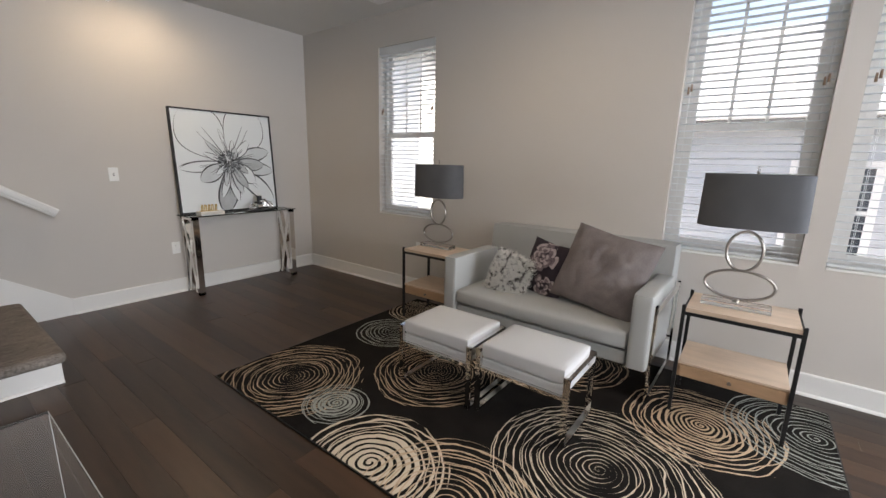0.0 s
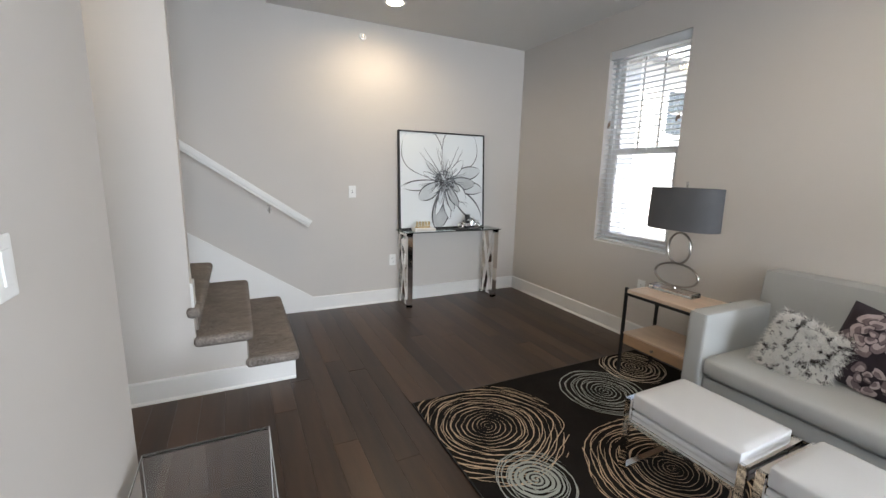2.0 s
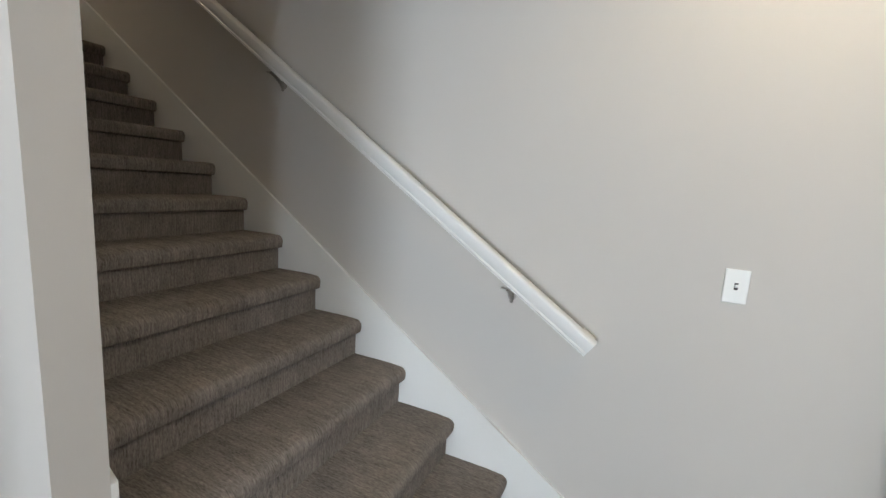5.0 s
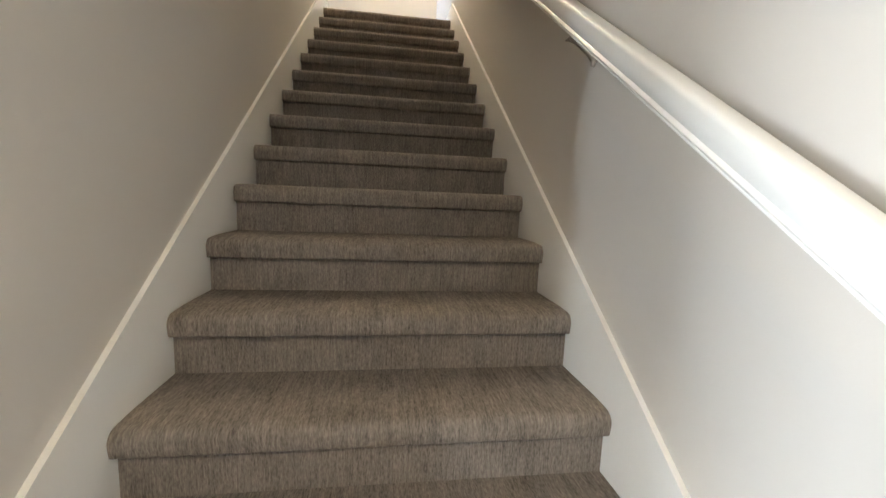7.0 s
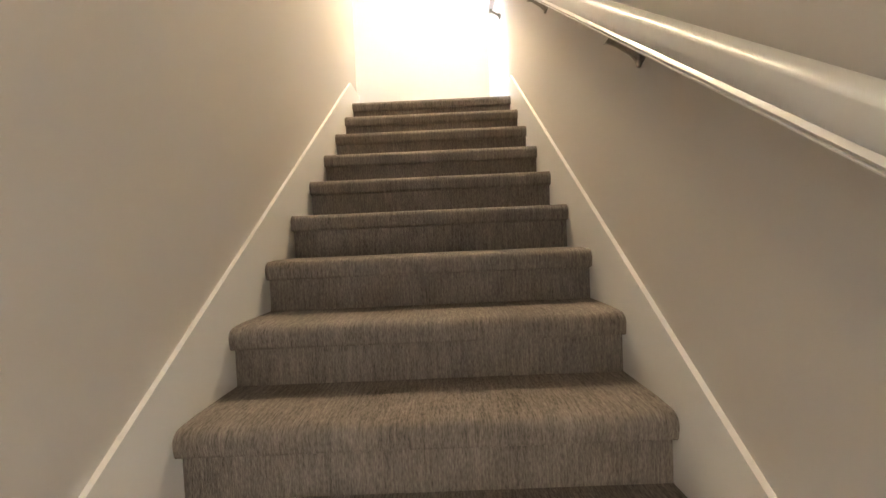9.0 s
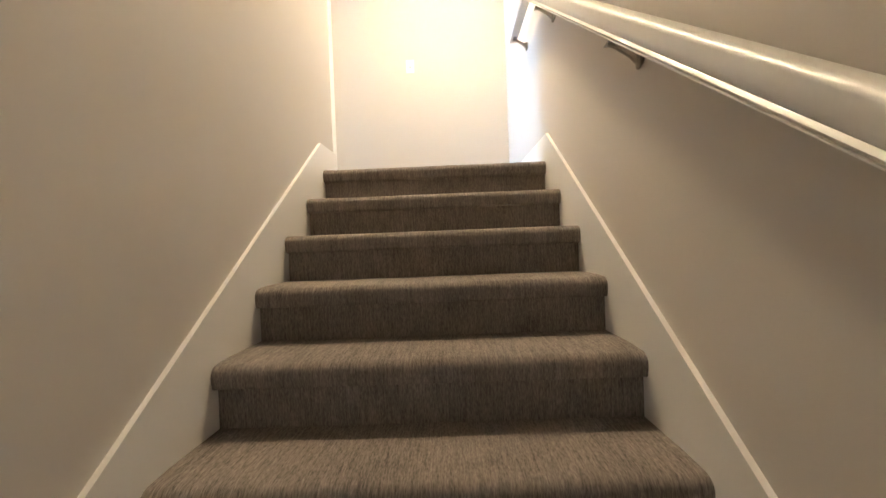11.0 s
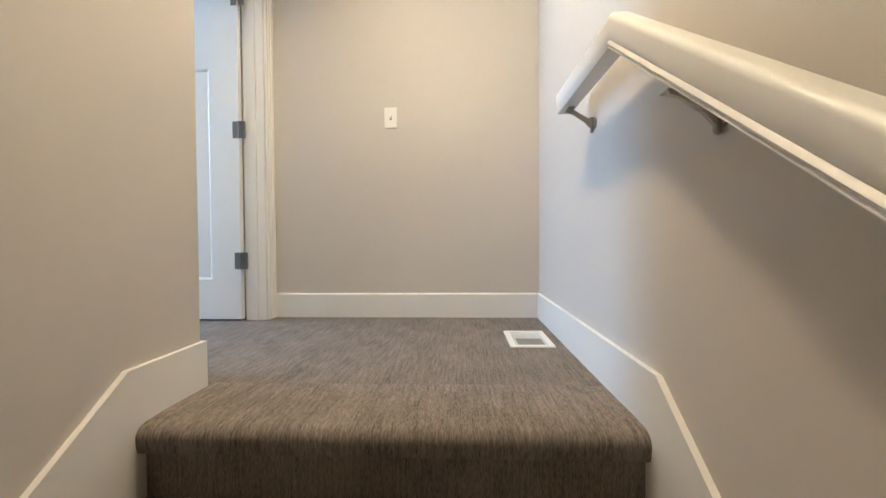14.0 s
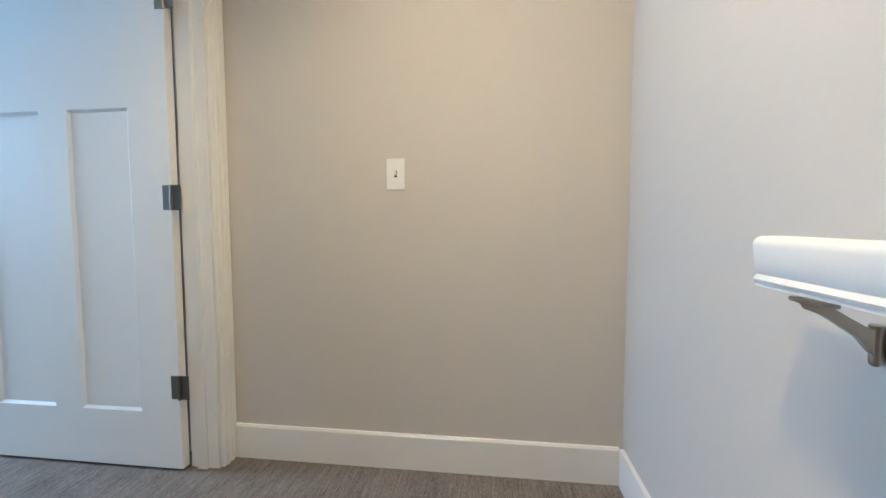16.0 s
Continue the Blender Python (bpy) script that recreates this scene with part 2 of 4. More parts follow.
for a, b in WINDOWS:
    box(bm, XW, XW + 0.16, a, b, 0, SILL)
    box(bm, XW, XW + 0.16, a, b, HEAD, HC)
setting("wall_window", bm, PAINT, "greige painted wall with tall windows")
bm = B((XF, XT, YA, YL, 0, ZL - 0.31), (XT, XE, YA, YL, 0, HU))
setting("wall_beside_stair", bm, PAINT, "greige painted wall between the stair and the room")
setting("wall_partition", B((PX - 0.12, PX, YB, PY, 0, HC)), PAINT, "pale greige painted partition wall end")
setting("wall_rear", B((PX - 0.12, XW + 0.16, YB - 0.12, YB, 0, HC)), PAINT, "greige painted rear wall")
setting("wall_passage", B((XB - 0.12, XB, YB, YA, 0, HC), (XB, PX - 0.12, YB - 0.12, YB, 0, HC)), PAINT, "greige painted passage wall")
bm = B((XB, XW + 0.16, YB, YA, HC, HC + 0.3), (0.0, XW + 0.16, YA, 0.0, HC, HC + 0.3), (XE, 0.0, YA, YL, HC, HC + 0.3))
setting("ceiling", bm, CEIL, "white painted living room ceiling")
setting("wall_above_opening", B((0.002, 0.12, YA, 0.0, HC + 0.3, HU), (XE, 0.002, YA, YL, HC + 0.3, HU)), PAINT, "greige wall above the stair opening")
setting("wall_landing_end", B((XF - 0.12, XF, -4.6, 0.0, ZL - 0.3, HU)), PAINT, "warm beige wall at the end of the landing")
bm = B((XT - 0.065, XT, YD, YA, ZL, HU), (-4.83, XT, YD - 0.12, YD, ZL, HU), (-5.76, -4.83, YD - 0.12, YD, ZL + 2.04, HU), (XF, -5.76, YD - 0.12, YD, ZL, HU))
setting("wall_bedroom_door", bm, PAINT, "greige wall round the bedroom doorway")
setting("ceiling_upper", B((XF - 0.12, 0.12, -4.6, 0.12, HU, HU + 0.1)), CEIL, "white painted landing ceiling")
bm = B((XF, -3.2, -4.72, -4.6, ZL, HU), (-3.2, -3.08, -4.6, YD - 0.12, ZL, HU), (XT, -3.08, YD - 0.12, YD, ZL, HU))
setting("wall_bedroom", bm, PAINT, "pale bedroom walls")
setting("floor_base", B((XB, XW + 0.16, YB, 0.0, -0.2, -0.006)), JOINT, "dark subfloor under the planks")
setting("floor_landing", B((XF, -4.62, YD - 0.12, 0.0, ZL - 0.3, ZL), (XF, -3.08, -4.6, YD - 0.12, ZL - 0.3, ZL)), CARPET_FLAT, "taupe cut-pile carpet on the landing")


# ---- windows, blinds ----
def window(i, a, b):
    w = tagged(new("window_%d" % i), "white double-hung window with a bright view", kind="structure")
    w.matrix_world = pose(XW, (a + b) / 2, SILL)
    h, s = (b - a) / 2, HEAD - SILL
    mid = 0.485 * s
    for y0, y1 in ((-h, -h + 0.035), (h - 0.035, h)):
        part("window_frame", B((0.085, 0.155, y0, y1, 0.0, s), r=0.003), WHITE, w)
    for z0, z1 in ((0.0, 0.03), (s - 0.035, s)):
        part("window_frame", B((0.09, 0.15, -h + 0.035, h - 0.035, z0, z1), r=0.003), WHITE, w)
    g = h - 0.035
    # lower sash nearer the room, upper sash behind it
    for name, x0, x1, z0, z1, rail in (("lower_sash", 0.094, 0.118, 0.03, mid + 0.028, 0.055), ("upper_sash", 0.1185, 0.142, mid - 0.02, s - 0.035, 0.045)):
        sash = part(name, B((x0, x1, -g, -g + 0.05, z0, z1), (x0, x1, g - 0.05, g, z0, z1), (x0, x1, -g + 0.05, g - 0.05, z0, z0 + rail), (x0, x1, -g + 0.05, g - 0.05, z1 - 0.045, z1)), WHITE, w)
        p = part("pane", B(((x0 + x1) / 2 - 0.003, (x0 + x1) / 2 + 0.003, -g + 0.05, g - 0.05, z0 + rail, z1 - 0.045)), PANE, sash)
        p.visible_shadow = False
        if name == "upper_sash":
            for k in (-1, 1):
                part("muntin", B((x0 + 0.002, x0 + 0.008, k * (g - 0.05) / 3 - 0.009, k * (g - 0.05) / 3 + 0.009, z0 + rail, z1 - 0.045)), WHITE, sash)
    part("sash_gasket", B((0.0925, 0.0938, -g + 0.05, g - 0.05, mid + 0.0285, mid + 0.036)), BLACK, w)
    part("sash_lock", B((0.078, 0.0935, -0.03, 0.03, mid + 0.012, mid + 0.026), r=0.003), PLASTIC, w)
    part("window_sill", B((-0.006, 0.085, -h + 0.002, h - 0.002, -0.002, 0.012), r=0.003), WHITE, w)


def slat_mesh(w):
    bm = bmesh.new()
    c = [(-0.022, -0.0010), (-0.012, 0.0012), (0.0, 0.002), (0.012, 0.0012), (0.022, -0.0010)]
    prism(bm, c + [(x, z - 0.0028) for x, z in c[::-1]], "y", -w / 2, w / 2)
    return mesh("slat", bm, SLAT)


def blind(a, b):
    w, s = b - a - 0.012, HEAD - SILL
    t = thing("window_blind", pose(XW + 0.045, (a + b) / 2, SILL), "white horizontal slat blind, lowered with open slats", "blind", "blinds on the window wall")
    part("headrail", B((-0.04, 0.03, -w / 2, w / 2, s - 0.075, s - 0.003), r=0.004), SLAT, t)
    part("bottom_rail", B((-0.025, 0.025, -w / 2, w / 2, 0.016, 0.034), r=0.004), SLAT, t)
    data = slat_mesh(w)
    z = 0.062
    while z < s - 0.085:
        o = new("slat", data)
        o.parent = t
        o.matrix_basis = pose(0, random.uniform(-0.001, 0.001), z, 0, 3 + random.uniform(-1.5, 1.5), 0)
        z += 0.0435
    for y in (-w * 0.38, w * 0.38):
        for x in (-0.024, 0.024):
            bm = bmesh.new()
            cyl(bm, (x, y, 0.03), (x, y, s - 0.07), 0.0011, 6)
            part("ladder_cord", bm, SLAT, t)
    for y in (-w * 0.45, w * 0.45):
        for dy in (-0.008, 0.008):
            bm = bmesh.new()
            cyl(bm, (-0.03, y + dy, s - 0.08), (-0.032, y + dy, s - 0.60 - dy), 0.0013, 6)
            part("pull_cord", bm, SLAT, t)
            bm = bmesh.new()
            cyl(bm, (-0.032, y + dy, s - 0.60 - dy), (-0.032, y + dy, s - 0.645 - dy), 0.005, 10, 0.0075)
            part("cord_tassel", bm, TASSEL, t, "brown wooden cord tassel", True)


for i, (a, b) in enumerate(WINDOWS):
    window(i + 1, a, b)
    if i < 3:
        blind(a, b)


# ---- outside ----
setting("ground", B((XW + 0.2, 400, -300, 300, -3.3, -3.2)), GROUND, "ground outside")


def house(m, label, w, siding, wins, top=5.4):
    """Two storeys with lapped boards, trimmed windows, gutter and a shingle roof."""
    t = thing("house", m, label, "house", "neighbouring houses")
    part("wall", B((0, 8, -w, w, 0, top)), siding, t)
    bm = bmesh.new()
    prism(bm, [(-0.5, top + 0.12), (4, top + 2.6), (8.5, top + 0.12), (8.5, top), (-0.5, top)], "y", -w - 0.4, w + 0.4)
    part("roof", bm, SHINGLE, t)
    data = mesh("shingle_course", B((-0.16, 0.16, -w - 0.41, w + 0.41, 0.0, 0.02)), SHINGLE)
    for k in range(16):
        o = new("shingle_course", data)
        o.parent = t
        o.matrix_basis = pose(-0.36 + 0.28 * k, 0, top + 0.22 + 0.1543 * k, 0, -28.9, 0)
    part("gutter", B((-0.62, -0.5, -w - 0.4, w + 0.4, top + 0.02, top + 0.14), r=0.02), WHITE, t)
    for k in range(int((top - 0.36) / 0.28)):
        part("siding_board", B((-0.02 - 0.004 * (k % 2), -0.001, -w, w, 0.25 + k * 0.28, 0.52 + k * 0.28)), siding, t)
    for y, z in wins:
        q = part("window", B((-0.07, -0.026, y - 0.62, y - 0.5, z - 0.12, z + 1.62), (-0.07, -0.026, y + 0.5, y + 0.62, z - 0.12, z + 1.62), (-0.07, -0.026, y - 0.5, y + 0.5, z + 1.5, z + 1.62), (-0.07, -0.026, y - 0.5, y + 0.5, z - 0.12, z), (-0.065, -0.026, y - 0.5, y + 0.5, z + 0.72, z + 0.78)), WHITE, t, "white trimmed double-hung window")
        for z0, z1 in ((z, z + 0.72), (z + 0.78, z + 1.5)):
            part("pane", B((-0.05, -0.0265, y - 0.5, y + 0.5, z0, z1)), DARKGLASS, q)


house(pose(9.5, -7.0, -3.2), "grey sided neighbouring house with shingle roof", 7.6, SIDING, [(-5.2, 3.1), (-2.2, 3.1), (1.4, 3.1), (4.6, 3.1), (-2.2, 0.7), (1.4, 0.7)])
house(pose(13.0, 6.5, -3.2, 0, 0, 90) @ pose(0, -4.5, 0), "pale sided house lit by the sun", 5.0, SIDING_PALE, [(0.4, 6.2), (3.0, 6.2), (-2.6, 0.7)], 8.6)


# ---- trim ----
def base_profile(h=0.14, t=0.015):
    return [(0, 0), (t, 0), (t, h - 0.008), (t - 0.006, h), (0, h)]


def baseboard(name, p0, p1, z, label="white painted baseboard", shoe=True, h=0.14):
    """Along a wall from p0 to p1; the room lies to the left of that way."""
    a, b = Vector((*p0, z)), Vector((*p1, z))
    d = b - a
    m = Matrix.Translation(a) @ Matrix.Rotation(math.atan2(d.y, d.x), 4, "Z")
    bm = bmesh.new()
    prism(bm, base_profile(h), "x", 0, d.length)
    if shoe:
        prism(bm, [(0.015, 0), (0.028, 0), (0.026, 0.009), (0.019, 0.016), (0.015, 0.017)], "x", 0, d.length)
    bmesh.ops.transform(bm, matrix=m, verts=bm.verts)
    return setting(name, bm, WHITE, label)


baseboard("baseboard", (XW - 0.016, 0.0), (0.3005, 0.0), 0)
baseboard("baseboard", (XW, YB), (XW, 0.0), 0)
baseboard("baseboard", (-0.03, YA - 0.002), (XB, YA - 0.002), 0)
baseboard("baseboard", (PX, PY + 0.0), (PX, YB), 0)
baseboard("baseboard", (PX - 0.12, PY), (PX, PY), 0)
baseboard("baseboard", (XF, -0.015), (XF, YD), ZL, shoe=False)
# baseboard wraps the lower end of the stair wall on the third tread
bm = B((XE, XE + 0.014, YA - 0.012, YL + 0.012, 3 * R, 3 * R + 0.15), (XE - 0.10, XE, YL, YL + 0.014, 3 * R, 3 * R + 0.15))
setting("baseboard", bm, WHITE, "white baseboard block round the wall end")


XK, XS = 0.30, -4.394      # where the slope meets the level boards
TOP = lambda x: 0.14 + (XK - x) * ZL / (XK - XS)
bm = bmesh.new()
prism(bm, [(XK, 0), (XK, 0.14), (XS, ZL + 0.14), (XF + 0.016, ZL + 0.14), (XF + 0.016, ZL - 0.2), (-4.62, ZL - 0.2), (-4.62, ZL - 0.46), (-0.6, 0)], "y", -0.015, 0.0)
setting("skirt_board", bm, WHITE, "white skirt board along the stair wall")
bm = bmesh.new()
prism(bm, [(XE, R), (XE, TOP(XE)), (XS, ZL + 0.14), (XT - 0.012, ZL + 0.14), (XT - 0.012, ZL - 0.2), (-4.62, ZL - 0.2), (-4.62, ZL - 0.46)], "y", YL, YL + 0.015)
setting("skirt_board", bm, WHITE, "white skirt board along the inner stair wall")
setting("baseboard", B((XT - 0.012, XT, YD + 0.1, YL, ZL, ZL + 0.14)), WHITE, "white baseboard round the upper wall end")


# ---- stair ----
def step_profile(k_back):
    """Carpeted step: riser, rounded nosing and tread; x is the nose's front, z is the tread's top."""
    pts = [(-0.034, -R)]
    pts += [(-0.034, -0.071), (-0.026, -0.070)]
    for i in range(3):
        a = -math.pi / 2 + math.pi / 2 * (i + 1) / 3
        pts.append((-0.014 + 0.010 * math.cos(a), -0.058 + 0.010 * math.sin(a)))
    pts.append((-0.001, -0.042))
    for i in range(7):
        a = math.pi / 2 * i / 6
        pts.append((-0.034 + 0.034 * math.cos(a), -0.030 + 0.030 * math.sin(a)))
    pts += [(-0.10, 0.003), (-G - 0.04, 0.0), (-G - 0.04, -R)]
    return pts


def stair():
    t = thing("staircase", pose(0, 0, 0), "straight staircase with taupe carpet on every step", "staircase", kind="structure")
    bm = bmesh.new()
    prism(bm, step_profile(0), "y", YL + 0.0152, -0.0152)
    data = mesh("step", bm, CARPET, True)
    for k in range(1, N + 1):
        if k < 4:
            bm = bmesh.new()
            prism(bm, step_profile(0), "y", YL + 0.0152 if k == 3 else YA + 0.006, -0.0152)
            me = mesh("step", bm, CARPET, True)
        else:
            me = data
        o = new("step", me)
        o.parent = t
        o.location = (-(k - 1) * G, 0, k * R)
    # carpet wrapped over the open ends of the lowest three treads
    for k in (1, 2, 3):
        bm = bmesh.new()
        x0, x1 = (-(k - 1) * G, -(k - 1) * G - 0.33) if k < 3 else (-(k - 1) * G, XE - 0.03)
        box(bm, x1, x0 - 0.002, YA - 0.03, YA + (0.03 if k < 3 else 0.115), k * R - 0.068, k * R + 0.0015, r=0.028, seg=4)
        part("tread_end", bm, CARPET, t, smooth=True)
    bm = bmesh.new()
    prism(bm, [(-0.042, 0), (-0.042, R - 0.03), (-G - 0.042, R - 0.03), (-G - 0.042, 2 * R - 0.03), (-2 * G - 0.042, 2 * R - 0.03), (-2 * G - 0.042, 3 * R - 0.03), (XE - 0.02, 3 * R - 0.03), (XE - 0.02, 0)], "y", YA - 0.001, YA + 0.005)
    part("stringer", bm, PAINT, t, "greige painted closed stringer")


stair()


# ---- handrail ----
def rail_profile():
    """Height and sideways place round the rail's section."""
    half = [(0.0, 0.038), (0.016, 0.0375), (0.0225, 0.035), (0.0265, 0.030), (0.027, 0.024), (0.0250, 0.004), (0.0225, -0.012), (0.0200, -0.0155), (0.0225, -0.0185),
            (0.0250, -0.0225), (0.0230, -0.0265), (0.0195, -0.0285), (0.0220, -0.0300), (0.0220, -0.0320)]
    return half + [(-u, w) for u, w in half[:0:-1]]


def sweep(bm, pts, section, across):
    """Draw a section along upright mitred points."""
    loops = []
    n = len(pts)
    for i, p in enumerate(pts):
        d0 = (pts[i] - pts[i - 1]).normalized() if i else None
        d1 = (pts[i + 1] - pts[i]).normalized() if i < n - 1 else None
        d = ((d0 or d1) + (d1 or d0)).normalized()
        up = across.cross(d).normalized()
        if up.z < 0:
            up = -up
        k = 1 / max(0.3, d.dot(d1 or d0))
        loops.append([bm.verts.new(p + across * u + up * w * k) for u, w in section])
    m = len(section)
    for i in range(n - 1):
        for k in range(m):
            bm.faces.new((loops[i][k], loops[i][(k + 1) % m], loops[i + 1][(k + 1) % m], loops[i + 1][k]))
    bm.faces.new(loops[0]), bm.faces.new(loops[-1][::-1])


RY = -0.083
RAIL = lambda x: 0.881 + 0.682 * (0.28 - x)


def bracket(x, z, t):
    """Nickel arm that widens to a stub on the wall, with a pad under the rail."""
    bm = bmesh.new()
    prism(bm, [(RY - 0.012, z - 0.004), (RY + 0.012, z - 0.004), (RY + 0.03, z - 0.016), (-0.022, z - 0.034), (-0.010, z - 0.034), (-0.010, z - 0.066), (-0.016, z - 0.066), (-0.034, z - 0.045), (RY + 0.012, z - 0.020), (RY - 0.008, z - 0.012)], "x", x - 0.005, x + 0.005)
    cyl(bm, (x, -0.0105, z - 0.030), (x, -0.0105, z - 0.074), 0.0085, 14, 0.0075)
    ball(bm, (x, -0.0105, z - 0.074), 0.0075, 12)
    cyl(bm, (x, -0.0005, z - 0.05), (x, -0.006, z - 0.05), 0.019, 20)
    box(bm, x - 0.028, x + 0.028, RY - 0.011, RY + 0.011, z - 0.006, z - 0.0005, r=0.002)
    part("bracket", bm, NICKEL, t, "brushed nickel wall bracket", True)


def handrail():
    t = thing("handrail", pose(0, 0, 0), "white painted wooden handrail on nickel wall brackets", "handrail")
    bm = bmesh.new()
    pts = [Vector((0.28, RY, RAIL(0.28))), Vector((-4.425, RY, RAIL(-4.425))), Vector((-4.93, RY, RAIL(-4.425)))]
    sweep(bm, pts, rail_profile(), Vector((0, 1, 0)))
    part("rail", bm, WHITE, t, smooth=True)
    bm = bmesh.new()
    z = RAIL(0.25)
    prism(bm, [(0.272, z - 0.03), (0.29, z - 0.002), (0.245, z + 0.032), (0.225, z + 0.004)], "y", RY + 0.020, 0.0)
    part("wall_return", bm, WHITE, t)
    for x in (-0.06, -1.39, -2.365, -3.32, -4.185, -4.853):
        z = RAIL(max(x, -4.425)) - 0.038
        if x > -4.425:
            z -= 0.012
        bracket(x, z, t)


handrail()


# ---- plates, small fixtures ----
def plate(name, m, label, category, w=0.072, h=0.118, kind_="toggle", gangs=1):
    """A wall plate; its local z is up and its local -y looks into the room."""
    t = thing(name, m, label, category)
    part("plate", B((-w / 2, w / 2, -0.007, -0.0005, -h / 2, h / 2), r=0.003), PLASTIC, t)
    for g in range(gangs):
        x = (g - (gangs - 1) / 2) * 0.046
        if kind_ == "toggle":
            bm = bmesh.new()
            prism(bm, [(-0.0065, -0.006), (-0.0065, 0.006), (-0.018, 0.009), (-0.018, 0.003)], "x", x - 0.004, x + 0.004)
            part("toggle", bm, PLASTIC, t)
            part("slot", B((x - 0.0055, x + 0.0055, -0.0076, -0.0068, -0.012, 0.012)), JOINT, t)
        elif kind_ == "rocker":
            part("rocker", B((x - 0.016, x + 0.016, -0.0105, -0.006, -0.033, 0.033), r=0.0015), PLASTIC, t)
        else:
            for z in (-0.02, 0.02):
                part("socket", B((x - 0.016, x + 0.016, -0.0095, -0.006, z - 0.014, z + 0.014), r=0.003), PLASTIC, t)
                for sx in (-0.006, 0.006):
                    part("slot", B((x + sx - 0.001, x + sx + 0.001, -0.0102, -0.0093, z - 0.005, z + 0.005)), JOINT, t)
    return t


plate("light_switch", pose(0.712, 0, 1.183), "white toggle light switch on the greige wall", "switch")
plate("wall_outlet", pose(1.135, 0, 0.458), "white wall outlet low on the greige wall", "outlet", kind_="outlet")
plate("wall_outlet", pose(XW, -1.83, 0.475, 0, 0, -90), "white wall outlet under the window", "outlet", kind_="outlet")
plate("light_switch", pose(PX, -3.12, 1.206, 0, 0, 90), "white rocker switch on the pale partition", "switch", kind_="rocker")
plate("light_switch", pose(-1.03, YA, 1.178), "white double toggle switch beside the thermostat", "switch", w=0.118, gangs=2)
plate("light_switch", pose(XF, -0.845, ZL + 1.15, 0, 0, 90), "white toggle switch on the landing wall", "switch")
t = thing("thermostat", pose(-1.195, YA, 1.178), "white wall thermostat with a dark screen", "thermostat")
part("case", B((-0.068, 0.068, -0.027, -0.0005, -0.046, 0.046), r=0.006), PLASTIC, t)
part("screen", B((-0.045, 0.034, -0.0285, -0.0265, -0.018, 0.04), r=0.001), mat("lcd_screen", (0.06, 0.065, 0.055), 0.2), t)
part("button_bar", B((0.042, 0.06, -0.0283, -0.0265, -0.03, 0.035), r=0.0008), PLASTIC, t)
t = thing("sprinkler_head", pose(0.833, 0, 2.633), "white sidewall fire sprinkler head", "sprinkler")
bm = bmesh.new()
cyl(bm, (0, -0.0005, 0), (0, -0.012, 0), 0.034, 24, 0.026)
part("escutcheon", bm, PLASTIC, t, smooth=True)
bm = bmesh.new()
cyl(bm, (0, -0.012, 0), (0, -0.04, 0), 0.011, 12)
part("nozzle", bm, NICKEL, t)
part("deflector", B((-0.014, 0.014, -0.056, -0.04, 0.006, 0.01)), NICKEL, t)


def can(x, y, z):
    t = thing("recessed_light", pose(x, y, z), "round recessed ceiling light, switched on", "ceiling light", "recessed ceiling lights")
    bm = bmesh.new()
    seg = 32
    lo = [[bm.verts.new((r * math.cos(2 * math.pi * i / seg), r * math.sin(2 * math.pi * i / seg), z)) for i in range(seg)] for r, z in ((0.095, -0.0005), (0.092, -0.006), (0.072, -0.008), (0.068, -0.001))]
    for a, b in zip(lo, lo[1:]):
        for i in range(seg):
            bm.faces.new((a[i], a[(i + 1) % seg], b[(i + 1) % seg], b[i]))
    part("trim_ring", bm, PLASTIC, t, smooth=True)
    bm = bmesh.new()
    cyl(bm, (0, 0, -0.001), (0, 0, -0.003), 0.068, 32)
    part("lens", bm, BULB, t)


for cx, cy in CANS:
    can(cx, cy, HC)
for cx, cy, watts in LANDING_CANS:
    can(cx, cy, HU)


def grille(m, w, d, n, label, name, material):
    t = thing(name, m, label, "vent")
    for b in ((-w / 2, w / 2, -d / 2, -d / 2 + 0.028), (-w / 2, w / 2, d / 2 - 0.028, d / 2), (-w / 2, -w / 2 + 0.028, -d / 2 + 0.028, d / 2 - 0.028), (w / 2 - 0.028, w / 2, -d / 2 + 0.028, d / 2 - 0.028)):
        part("frame", B((*b, 0.0005, 0.008), r=0.002), material, t)
    part("backing", B((-w / 2 + 0.028, w / 2 - 0.028, -d / 2 + 0.028, d / 2 - 0.028, 0.0004, 0.0012)), BRONZE, t)
    for i in range(n):
        y = -d / 2 + 0.034 + (d - 0.068) * i / (n - 1)
        part("louvre", B((-w / 2 + 0.028, w / 2 - 0.028, y - 0.0022, y + 0.0022, 0.0015, 0.0065)), material, t)


grille(pose(-5.302, -0.152, ZL), 0.295, 0.185, 15, "white metal floor register in the carpet", "floor_register", PLASTIC)
part("damper", B((0.01, 0.126, -0.056, 0.056, 0.0066, 0.0072)), mat("grey_damper", (0.20, 0.20, 0.20), 0.6), bpy.data.objects["floor_register"], "grey damper plate")
grille(pose(2.33, -1.59, HC, 180, 0, 0), 0.34, 0.2, 10, "white ceiling air vent", "ceiling_vent", PLASTIC)

